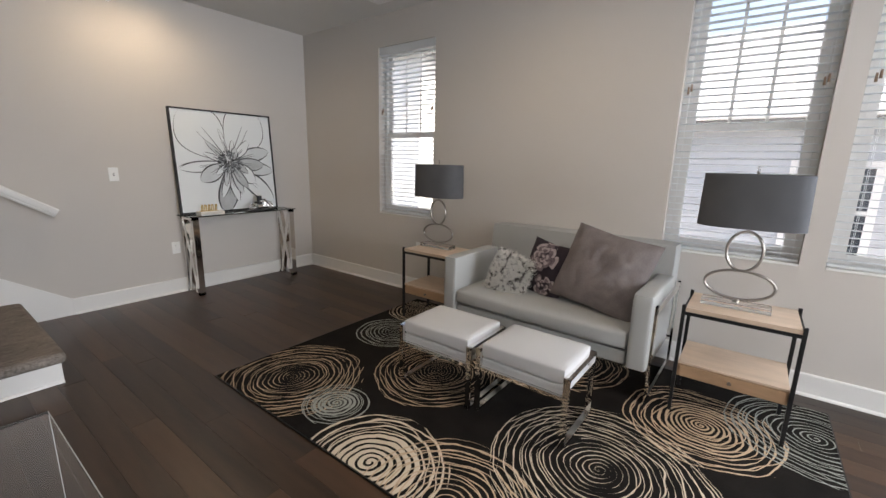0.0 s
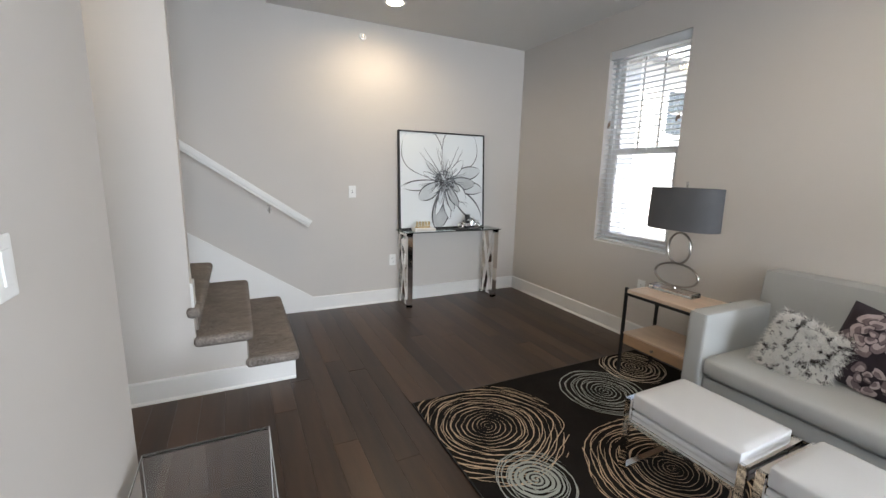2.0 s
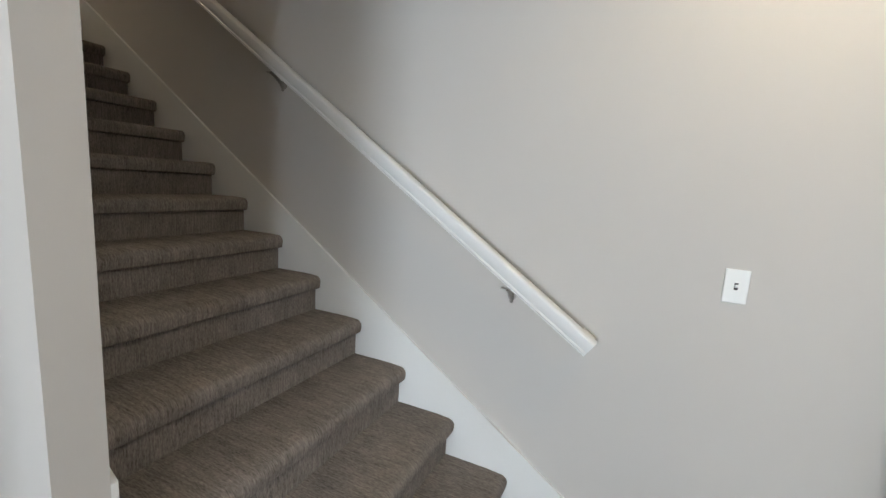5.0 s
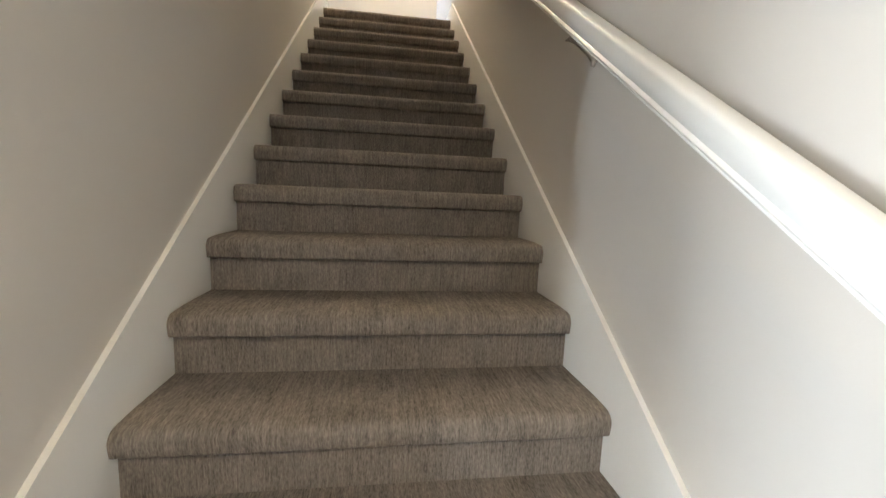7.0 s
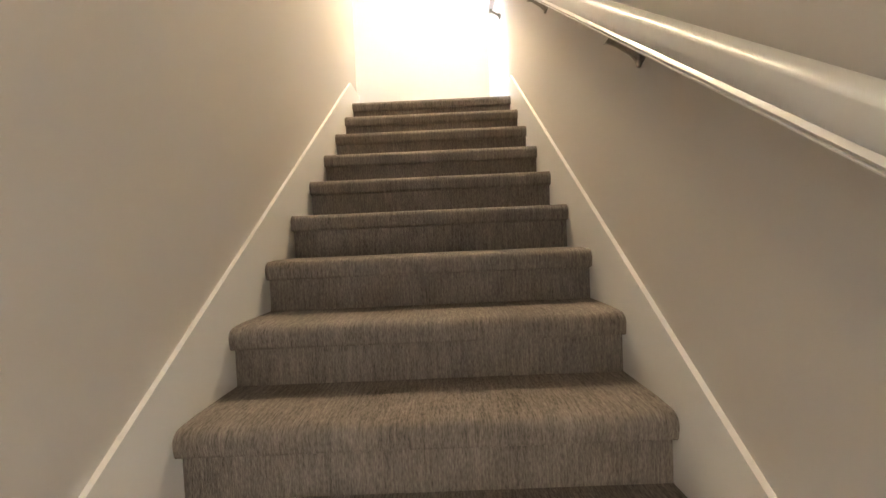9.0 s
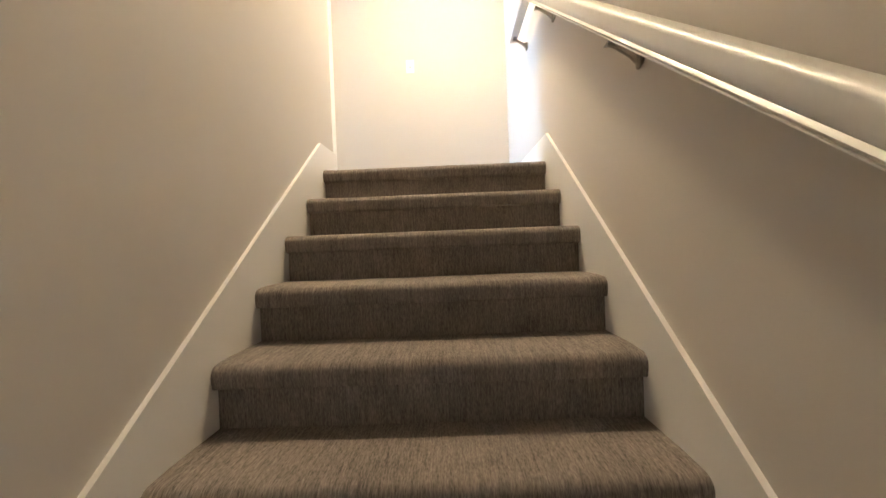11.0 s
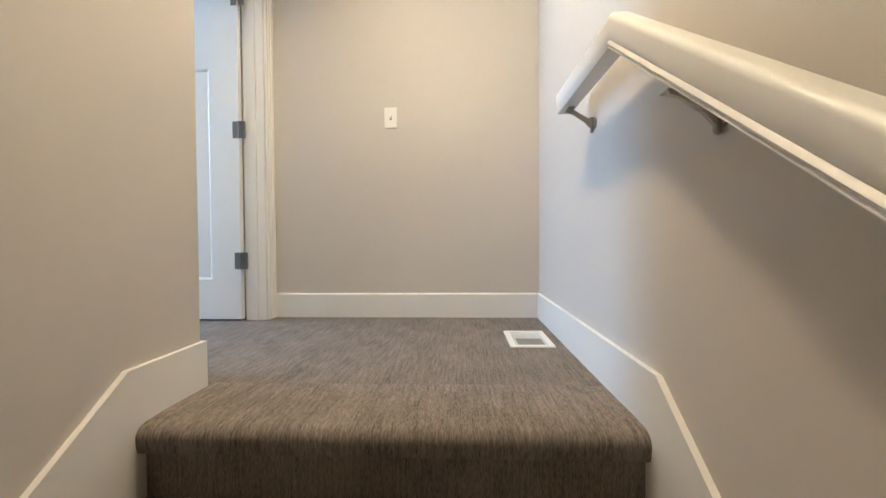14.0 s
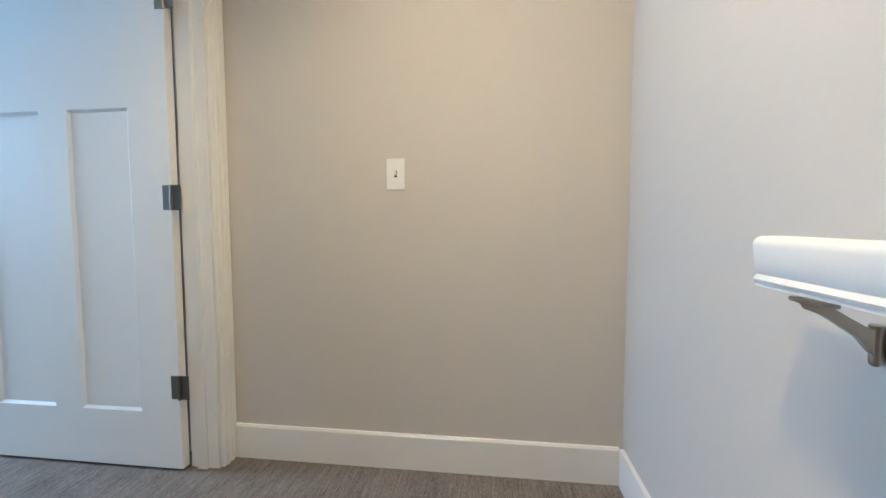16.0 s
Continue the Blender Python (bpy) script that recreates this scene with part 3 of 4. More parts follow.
# ---- bedroom door ----
def door():
    t = tagged(new("door_1"), "white two-panel bedroom door standing open", kind="structure")
    t.matrix_world = pose(-5.737, -1.668, ZL + 0.012)
    w, h, d = 0.914, 2.015, 0.035
    cols = [(-0.165, -0.165 - 0.262), (-0.165 - 0.262 - 0.122, -0.165 - 0.524 - 0.122)]
    z0, z1 = 0.222, 1.385
    bm = bmesh.new()
    for y0, y1 in ((-0.165, 0), (cols[1][0], cols[0][1]), (-w, cols[1][1])):
        box(bm, 0, d, y0, y1, 0, h)
    for a in cols:
        box(bm, 0, d, a[1], a[0], 0, z0)
        box(bm, 0, d, a[1], a[0], z1, h)
    part("leaf", bm, WHITE, t)
    for a in cols:
        for zz in ((z0, z1),):
            bm = B((0.008, d - 0.009, a[1], a[0], *zz))
            part("panel", bm, WHITE, t)
            i = 0.011
            bm = bmesh.new()
            q0, q1 = [(a[1], zz[0]), (a[0], zz[0]), (a[0], zz[1]), (a[1], zz[1])], [(a[1] + i, zz[0] + i), (a[0] - i, zz[0] + i), (a[0] - i, zz[1] - i), (a[1] + i, zz[1] - i)]
            o, n = [bm.verts.new((d, *p)) for p in q0], [bm.verts.new((d - 0.0085, *p)) for p in q1]
            for j in range(4):
                bm.faces.new((o[j], o[(j + 1) % 4], n[(j + 1) % 4], n[j]))
            part("panel_moulding", bm, WHITE, t)
    for z in (0.325, 1.05, 1.775):
        bm = B((d + 0.0003, d + 0.0023, -0.034, -0.004, z - 0.046, z + 0.046), r=0.0008)
        hg = part("hinge", bm, BRONZE, t, "dark metal butt hinge")
        bm = bmesh.new()
        cyl(bm, (d + 0.004, 0.003, z - 0.047), (d + 0.004, 0.003, z + 0.047), 0.0065, 12)
        part("knuckle", bm, BRONZE, hg)
        part("jamb_leaf", B((d + 0.0003, d + 0.0023, 0.010, 0.040, z - 0.046, z + 0.046)), BRONZE, hg)
    return t


door()
bm = bmesh.new()
xj = -5.76
box(bm, xj, xj + 0.018, YD - 0.119, YD - 0.001, ZL, ZL + 2.04)
box(bm, xj + 0.018, xj + 0.03, YD - 0.085, YD - 0.045, ZL, ZL + 2.03)
box(bm, -4.848, -4.83, YD - 0.121, YD + 0.001, ZL, ZL + 2.04)
box(bm, xj + 0.018, -4.848, YD - 0.121, YD + 0.001, ZL + 2.022, ZL + 2.04)
setting("door_jamb", bm, WHITE, "white painted door jamb with stop")
bm = bmesh.new()
for x0, x1, z0, z1 in ((XF + 0.001, xj + 0.008, ZL, ZL + 2.11), (-4.838, -4.76, ZL, ZL + 2.11), (xj + 0.008, -4.838, ZL + 2.035, ZL + 2.11)):
    box(bm, x0, x1, YD, YD + 0.014, z0, z1, r=0.003)
for x in (xj - 0.016, xj - 0.045):
    box(bm, x - 0.004, x + 0.004, YD + 0.014, YD + 0.019, ZL, ZL + 2.035)
setting("door_casing", bm, WHITE, "white painted door casing")


# ---- rug ----
def rug_material():
    """Dark pile with carved rings: each is a rosette of uneven circles about its own centre."""
    m = bpy.data.materials.new("ring_rug_pile")
    m.use_nodes = True
    n, l = m.node_tree.nodes, m.node_tree.links
    b = n["Principled BSDF"]
    b.inputs["Roughness"].default_value, b.inputs["Specular IOR Level"].default_value = 0.95, 0.1

    def math_(op, a, c=None, d=None):
        x = n.new("ShaderNodeMath")
        x.operation = op
        for i, v in enumerate((a, c, d)):
            if v is not None:
                if isinstance(v, (int, float)):
                    x.inputs[i].default_value = v
                else:
                    l.new(v, x.inputs[i])
        return x.outputs[0]

    tc = n.new("ShaderNodeTexCoord")
    warp, wide, fuzz, drift = [n.new("ShaderNodeTexNoise") for _ in range(4)]
    for t, s in ((warp, 3.2), (wide, 7.0), (fuzz, 170), (drift, 1.9)):
        t.inputs["Scale"].default_value = s
        l.new(tc.outputs["Object"], t.inputs["Vector"])
    warp.inputs["Detail"].default_value, wide.inputs["Detail"].default_value = 3, 3
    base = n.new("ShaderNodeMix")
    base.data_type = "RGBA"
    base.inputs[6].default_value, base.inputs[7].default_value = (0.006, 0.005, 0.0045, 1), (0.017, 0.014, 0.012, 1)
    l.new(wide.outputs[0], base.inputs[0])
    color, height = base.outputs[2], None
    tan, cream, grey = (0.50, 0.37, 0.25, 1), (0.60, 0.50, 0.38, 1), (0.30, 0.31, 0.28, 1)
    # centre, radius, rings, share of line, wobble, colour, fuller core
    rosettes = [((0.86, -2.38), 0.45, 15, 0.24, 0.10, tan), ((1.49, -3.04), 0.42, 15, 0.28, 0.09, tan), ((1.76, -2.375), 0.29, 10, 0.42, 0.08, grey),
                ((0.845, -2.818), 0.20, 8, 0.46, 0.08, grey, 0.40), ((0.64, -3.315), 0.36, 10, 0.48, 0.11, cream, 0.42), ((0.66, -3.72), 0.40, 12, 0.40, 0.10, tan),
                ((1.245, -4.15), 0.50, 18, 0.22, 0.09, cream), ((1.92, -4.48), 0.38, 13, 0.40, 0.11, tan, 0.25), ((2.17, -4.96), 0.40, 13, 0.40, 0.08, grey),
                ((2.235, -2.20), 0.25, 9, 0.42, 0.08, cream), ((2.2, -3.65), 0.42, 12, 0.28, 0.1, tan), ((0.85, -4.8), 0.42, 13, 0.36, 0.1, grey)]
    for c, rad, count, share, wob, col, core in [(*q[:6], q[6] if len(q) > 6 else 0.0) for q in rosettes]:
        v = n.new("ShaderNodeVectorMath")
        v.operation = "SUBTRACT"
        l.new(tc.outputs["Object"], v.inputs[0])
        v.inputs[1].default_value = (c[0], c[1], 0)
        ln = n.new("ShaderNodeVectorMath")
        ln.operation = "LENGTH"
        l.new(v.outputs[0], ln.inputs[0])
        sep = n.new("ShaderNodeSeparateXYZ")
        l.new(v.outputs[0], sep.inputs[0])
        ang = math_("ARCTAN2", sep.outputs[1], sep.outputs[0])
        r = math_("MULTIPLY_ADD", math_("SUBTRACT", warp.outputs[0], 0.5), wob * 0.95, ln.outputs["Value"])
        turns = math_("MULTIPLY_ADD", ang, 1 / (2 * math.pi), math_("MULTIPLY", math_("POWER", math_("DIVIDE", r, rad), 0.8), count))
        lim = math_("MULTIPLY_ADD", math_("SUBTRACT", wide.outputs[0], 0.5), 0.55, share * 0.46)
        if core:
            lim = math_("MULTIPLY_ADD", math_("LESS_THAN", r, rad * 0.62), core, lim)
        line = math_("LESS_THAN", math_("FRACT", turns), lim)
        r2 = math_("MULTIPLY_ADD", math_("SUBTRACT", drift.outputs[0], 0.5), wob * 2.6, ln.outputs["Value"])
        other = math_("MULTIPLY_ADD", r2, count * 0.55 / rad, math_("MULTIPLY", ang, -1 / (2 * math.pi)))
        thin = math_("MULTIPLY", math_("LESS_THAN", math_("FRACT", other), 0.10), math_("GREATER_THAN", r2, rad * 0.35))
        line = math_("MAXIMUM", line, thin)
        mask = math_("MULTIPLY", line, math_("LESS_THAN", r, rad))
        mix = n.new("ShaderNodeMix")
        mix.data_type = "RGBA"
        l.new(mask, mix.inputs[0])
        l.new(color, mix.inputs[6])
        mix.inputs[7].default_value = col
        color = mix.outputs[2]
        height = mask if height is None else math_("MAXIMUM", height, mask)
    l.new(color, b.inputs["Base Color"])
    h = math_("MULTIPLY_ADD", fuzz.outputs[0], 0.8, height)
    bump = n.new("ShaderNodeBump")
    bump.inputs["Strength"].default_value, bump.inputs["Distance"].default_value = 0.5, 0.004
    l.new(h, bump.inputs["Height"])
    l.new(bump.outputs[0], b.inputs["Normal"])
    return m


RUG = (0.567, 2.507, -5.04, -1.995)
t = thing("area_rug", pose(0, 0, 0), "black rug with tan and grey concentric ring pattern", "rug")
part("field", B((RUG[0], RUG[1], RUG[2], RUG[3], 0.0006, 0.012), r=0.003), rug_material(), t)
bm = B((RUG[0] - 0.006, RUG[0], RUG[2] - 0.006, RUG[3] + 0.006, 0.0006, 0.010), (RUG[1], RUG[1] + 0.006, RUG[2] - 0.006, RUG[3] + 0.006, 0.0006, 0.010),
       (RUG[0], RUG[1], RUG[3], RUG[3] + 0.006, 0.0006, 0.010), (RUG[0], RUG[1], RUG[2] - 0.006, RUG[2], 0.0006, 0.010))
part("bound_edge", bm, BLACK, t)
ZR = 0.0125


# ---- loveseat ----
def soft_box(x0, x1, y0, y1, z0, z1, r, puff=0.0, cuts=6):
    """An upholstered block with rounded edges and a slight crown on its faces."""
    bm = bmesh.new()
    box(bm, x0, x1, y0, y1, z0, z1)
    bmesh.ops.subdivide_edges(bm, edges=bm.edges[:], cuts=cuts, use_grid_fill=True)
    c, h = Vector(((x0 + x1) / 2, (y0 + y1) / 2, (z0 + z1) / 2)), Vector(((x1 - x0) / 2, (y1 - y0) / 2, (z1 - z0) / 2))
    for v in bm.verts:
        d = v.co - c
        q = Vector([max(-h[i] + r, min(h[i] - r, d[i])) for i in range(3)])
        off = d - q
        if off.length > 1e-6:
            off = off.normalized() * r
        u = Vector([d[i] / h[i] for i in range(3)])
        for i in range(3):
            if abs(abs(u[i]) - 1) < 1e-4:
                j, k = (i + 1) % 3, (i + 2) % 3
                off[i] += math.copysign(puff * (1 - u[j] ** 2) * (1 - u[k] ** 2), u[i])
        v.co = c + q + off
    return bm


def bar(bm, pts, w, d, closed=False, normal=Vector((0, 1, 0))):
    """Flat metal bar bent along points in one plane."""
    for a, b in zip(pts, pts[1:] + ([pts[0]] if closed else [])):
        a, b = Vector(a), Vector(b)
        t_ = (b - a).normalized()
        s = normal.cross(t_).normalized() * (d / 2)
        o = normal * (w / 2)
        a2, b2 = a - t_ * d / 2, b + t_ * d / 2
        q = [bm.verts.new(p) for p in (a2 + s + o, a2 - s + o, a2 - s - o, a2 + s - o, b2 + s + o, b2 - s + o, b2 - s - o, b2 + s - o)]
        for f in ((0, 1, 2, 3), (7, 6, 5, 4), (0, 4, 5, 1), (1, 5, 6, 2), (2, 6, 7, 3), (3, 7, 4, 0)):
            bm.faces.new([q[i] for i in f])


def loveseat():
    t = thing("loveseat", pose(1.93, -3.457, ZR, 0, 0, -1.5), "pale grey upholstered loveseat with chrome frame legs", "sofa")
    w, d = 0.727, 0.80
    for s in (-1, 1):
        y0, y1 = sorted((s * w, s * (w - 0.112)))
        part("arm", soft_box(0, d - 0.19, y0, y1, 0.20, 0.65, 0.017, 0.003, 10), SOFA, t, smooth=True)
    part("base", soft_box(0.02, d - 0.19, -w + 0.113, w - 0.113, 0.20, 0.295, 0.02, 0.002), SOFA, t, smooth=True)
    part("seat_cushion", soft_box(0.0, d - 0.192, -w + 0.114, w - 0.114, 0.296, 0.415, 0.03, 0.012, 14), SOFA, t, smooth=True)
    bm = soft_box(d - 0.188, d - 0.0, -w + 0.02, w - 0.02, 0.20, 0.84, 0.022, 0.005, 10)
    for v in bm.verts:
        v.co.x += max(0, v.co.z - 0.4) * 0.08
    part("backrest", bm, SOFA, t, smooth=True)
    for s in (-1, 1):
        bm = bmesh.new()
        y = s * (w + 0.008)
        bar(bm, [(0.07, y, 0.006), (0.07, y, 0.56), (d - 0.06, y, 0.56), (d - 0.06, y, 0.006)], 0.014, 0.045, True)
        part("leg_frame", bm, CHROME, t, "polished chrome flat bar leg")
    for x in (0.07, d - 0.06):
        bm = bmesh.new()
        bar(bm, [(x, -w + 0.0, 0.186), (x, w, 0.186)], 0.03, 0.014, False, Vector((1, 0, 0)))
        part("cross_bar", bm, CHROME, t)


loveseat()


# ---- pillows ----
def pillow_mesh(w, h, depth, seg=22, sag=0.0, crease=0.0):
    bm = bmesh.new()
    sheets = []
    for s in (1, -1):
        rows = []
        for i in range(seg + 1):
            row = []
            for j in range(seg + 1):
                u, v = 2 * i / seg - 1, 2 * j / seg - 1
                e = (1 - u * u) * (1 - v * v)
                k = 1 - 0.07 * (1 - abs(u)) * abs(v) ** 2
                k2 = 1 - 0.07 * (1 - abs(v)) * abs(u) ** 2
                y, z = u * w / 2 * k2, v * h / 2 * k
                x = s * depth / 2 * max(0.0, e) ** 0.42
                x += 0.10 * depth * e ** 0.5 * noise.noise((u * 2.1 + s * 3 + w * 9, v * 2.1, h * 5))
                x += crease * e ** 0.4 * (1 - abs(noise.noise((u * 3.1 + v * 2.2 + s, v * 2.6 - u, 3.7))) * 4)
                row.append(bm.verts.new((x, y, z - sag * (1 - u * u) * 0.3)))
            rows.append(row)
        sheets.append(rows)
        for i in range(seg):
            for j in range(seg):
                q = (rows[i][j], rows[i + 1][j], rows[i + 1][j + 1], rows[i][j + 1])
                bm.faces.new(q if s > 0 else q[::-1])
    bmesh.ops.remove_doubles(bm, verts=bm.verts, dist=0.0004)
    return bm


def spotted():
    m = mat("spotted_faux_fur", (0.86, 0.84, 0.80), 0.95, vary=0.06, scale=30, spec=0.1)
    n, l = m.node_tree.nodes, m.node_tree.links
    tc, no, ramp, mix = n.new("ShaderNodeTexCoord"), n.new("ShaderNodeTexNoise"), n.new("ShaderNodeValToRGB"), n.new("ShaderNodeMix")
    no.inputs["Scale"].default_value, no.inputs["Detail"].default_value = 30, 1
    l.new(tc.outputs["Object"], no.inputs["Vector"])
    ramp.color_ramp.elements[0].position, ramp.color_ramp.elements[1].position = 0.575, 0.60
    l.new(no.outputs[0], ramp.inputs[0])
    mix.data_type = "RGBA"
    mix.inputs[7].default_value = (0.045, 0.036, 0.032, 1)
    b = n["Principled BSDF"]
    old = b.inputs["Base Color"].links[0].from_socket
    l.new(ramp.outputs[0], mix.inputs[0])
    l.new(old, mix.inputs[6])
    l.new(mix.outputs[2], b.inputs["Base Color"])
    return m


FUR = spotted()
MAUVE = mat("dusky_floral_cloth", (0.026, 0.018, 0.026), 0.85, vary=0.6, scale=14)
PETAL = mat("printed_pale_petal", (0.36, 0.30, 0.30), 0.85, vary=0.4, scale=30)
PETAL_DEEP = mat("printed_deep_petal", (0.15, 0.115, 0.125), 0.85, vary=0.5, scale=30)

t = thing("fur_pillow", pose(2.215, -3.17, ZR + 0.525, 0, 18, 6) @ pose(0, 0, 0, 16, 0, 0), "shaggy white fur pillow with dark spots", "pillow", "pillows on the loveseat")
part("cover", pillow_mesh(0.28, 0.30, 0.17), FUR, t, smooth=True)
bm = bmesh.new()
rnd = random.Random(4)
for i in range(11000):
    u, v = rnd.uniform(-1, 1), rnd.uniform(-1, 1)
    e = (1 - u * u) * (1 - v * v)
    p = Vector((-0.085 * e ** 0.42, u * 0.142, v * 0.152))
    n_ = Vector((-0.5 - e, u * 0.9, v * 0.9)).normalized()
    d = (n_ * 0.8 + Vector((rnd.uniform(-0.5, 0.2), rnd.uniform(-0.7, 0.7), rnd.uniform(-1.1, 0.1)))).normalized() * rnd.uniform(0.025, 0.06)
    s = d.cross(Vector((rnd.uniform(-1, 1), rnd.uniform(-1, 1), rnd.uniform(-1, 1)))).normalized() * 0.0024
    bm.faces.new([bm.verts.new(q) for q in (p + s, p - s, p + d)])
tagged(part("fur", bm, FUR, t), kind="stuff")


def printed_flower(t, cy, cz, size, turns, seed):
    """Overlapping petals that spiral out from a centre on the front of a pillow."""
    rnd = random.Random(seed)
    for i in range(turns, -1, -1):
        a, rr = i * 2.4 + seed, size * (0.10 + 0.9 * (i / turns) ** 0.7)
        r0 = size * (0.22 + 0.30 * i / turns)
        for k, (grow, m) in enumerate(((1.0, MAUVE), (0.90, PETAL if i % 3 else PETAL_DEEP), (0.55, PETAL_DEEP if i % 3 else PETAL))):
            bm, lo = bmesh.new(), []
            for j in range(16):
                q = 2 * math.pi * j / 16
                wob = 1 + 0.12 * math.sin(3 * q + i) + 0.06 * math.sin(5 * q + 2 * i)
                du, dv = r0 * grow * wob * math.cos(q) * 0.75, r0 * grow * wob * math.sin(q) * 1.15
                shift = rr - (0.25 * r0 if k == 2 else 0.0)
                y = cy + shift * math.cos(a) + du * math.cos(a) - dv * math.sin(a)
                z = cz + shift * math.sin(a) + du * math.sin(a) + dv * math.cos(a)
                u, v = max(-0.97, min(0.97, y / 0.17)), max(-0.97, min(0.97, z / 0.19))
                lo.append(bm.verts.new((-0.065 * ((1 - u * u) * (1 - v * v)) ** 0.42 - 0.012 - 0.0011 * (turns - i) - 0.0003 * k, u * 0.17, v * 0.19)))
            bm.faces.new(lo)
            bmesh.ops.remove_doubles(bm, verts=bm.verts, dist=0.0002)
            part("printed_petal", bm, m, t)


t = thing("floral_pillow", pose(2.29, -3.405, ZR + 0.60, 0, 18, -10) @ pose(0, 0, 0, 8, 0, 0), "dark mauve pillow printed with pale roses", "pillow", "pillows on the loveseat")
part("cover", pillow_mesh(0.35, 0.40, 0.13), MAUVE, t, smooth=True)
printed_flower(t, 0.01, 0.075, 0.095, 13, 2)
printed_flower(t, -0.06, -0.11, 0.07, 8, 5)

t = thing("velvet_pillow", pose(2.25, -3.815, ZR + 0.662, 0, 24, -4) @ pose(0, 0, 0, 10, 0, 0), "large taupe velvet pillow leaning on the backrest", "pillow", "pillows on the loveseat")
part("cover", pillow_mesh(0.57, 0.54, 0.24, 44, 0.0, 0.007), VELVET, t, smooth=True)


# ---- benches ----
def bench():
    t = thing("bench", pose(1.453, -3.175, ZR), "white cushioned bench with a chrome flat bar frame", "bench", "benches before the loveseat")
    w, d, h = 0.26, 0.185, 0.36
    part("cushion", soft_box(-d + 0.004, d - 0.004, -w + 0.028, w - 0.028, 0.318, 0.402, 0.013, 0.004, 12), CUSHION, t, smooth=True)
    part("lower_cushion", soft_box(-d + 0.005, d - 0.005, -w + 0.029, w - 0.029, 0.285, 0.3175, 0.010, 0.001, 10), CUSHION, t, smooth=True)
    part("seat_board", B((-d + 0.012, d - 0.012, -w + 0.028, w - 0.028, 0.265, 0.2845)), CUSHION, t)
    for s in (-1, 1):
        bm = bmesh.new()
        y = s * (w - 0.014)
        bar(bm, [(-d, y, 0.008), (-d, y, h), (d, y, h), (d, y, 0.008)], 0.03, 0.016, True)
        part("leg_frame", bm, CHROME, t)
    for x in (-d + 0.002, d - 0.002):
        bm = B((x - 0.007, x + 0.007, -w + 0.0275, w - 0.0275, 0.245, 0.2645))
        part("rail", bm, CHROME, t)
    return t


first = bench()
copy_thing(first, pose(1.472, -3.717, ZR, 0, 0, -1))


# ---- end tables ----
def end_table(m):
    t = thing("end_table", m, "pale oak end table on a black steel frame with drawer", "side table", "end tables beside the loveseat")
    d, w, h = 0.18, 0.258, 0.612
    for sx in (-1, 1):
        for sy in (-1, 1):
            x, y = sx * (d - 0.009), sy * (w - 0.009)
            part("leg", B((x - 0.009, x + 0.009, y - 0.009, y + 0.009, 0, h + 0.012), r=0.001), BLACK, t)
    for sx in (-1, 1):
        part("top_rail", B((sx * (d - 0.009) - 0.008, sx * (d - 0.009) + 0.008, -w + 0.018, w - 0.018, h - 0.042, h - 0.024)), BLACK, t)
    for sy in (-1, 1):
        part("top_rail", B((-d + 0.018, d - 0.018, sy * (w - 0.009) - 0.008, sy * (w - 0.009) + 0.008, h - 0.042, h - 0.024)), BLACK, t)
    part("tabletop", B((-d + 0.004, d - 0.004, -w + 0.0185, w - 0.0185, h - 0.0235, h), r=0.0015), OAK, t)
    body = part("drawer_box", B((-d + 0.014, d - 0.01, -w + 0.0185, w - 0.0185, 0.215, 0.29), r=0.0015), DRAWER, t)
    part("shelf_board", B((-d + 0.006, d - 0.004, -w + 0.0185, w - 0.0185, 0.2905, 0.302), r=0.001), OAK, t)
    fr = part("drawer_front", B((-d + 0.006, -d + 0.0135, -w + 0.03, w - 0.03, 0.222, 0.284), r=0.001), DRAWER, body)
    bm = bmesh.new()
    cyl(bm, (-d + 0.006, 0, 0.253), (-d - 0.010, 0, 0.253), 0.007, 14, 0.010)
    part("knob", bm, BRONZE, t, smooth=True)
    return t


end_table(pose(2.155, -4.568, ZR))
end_table(pose(2.25, -2.452, ZR))


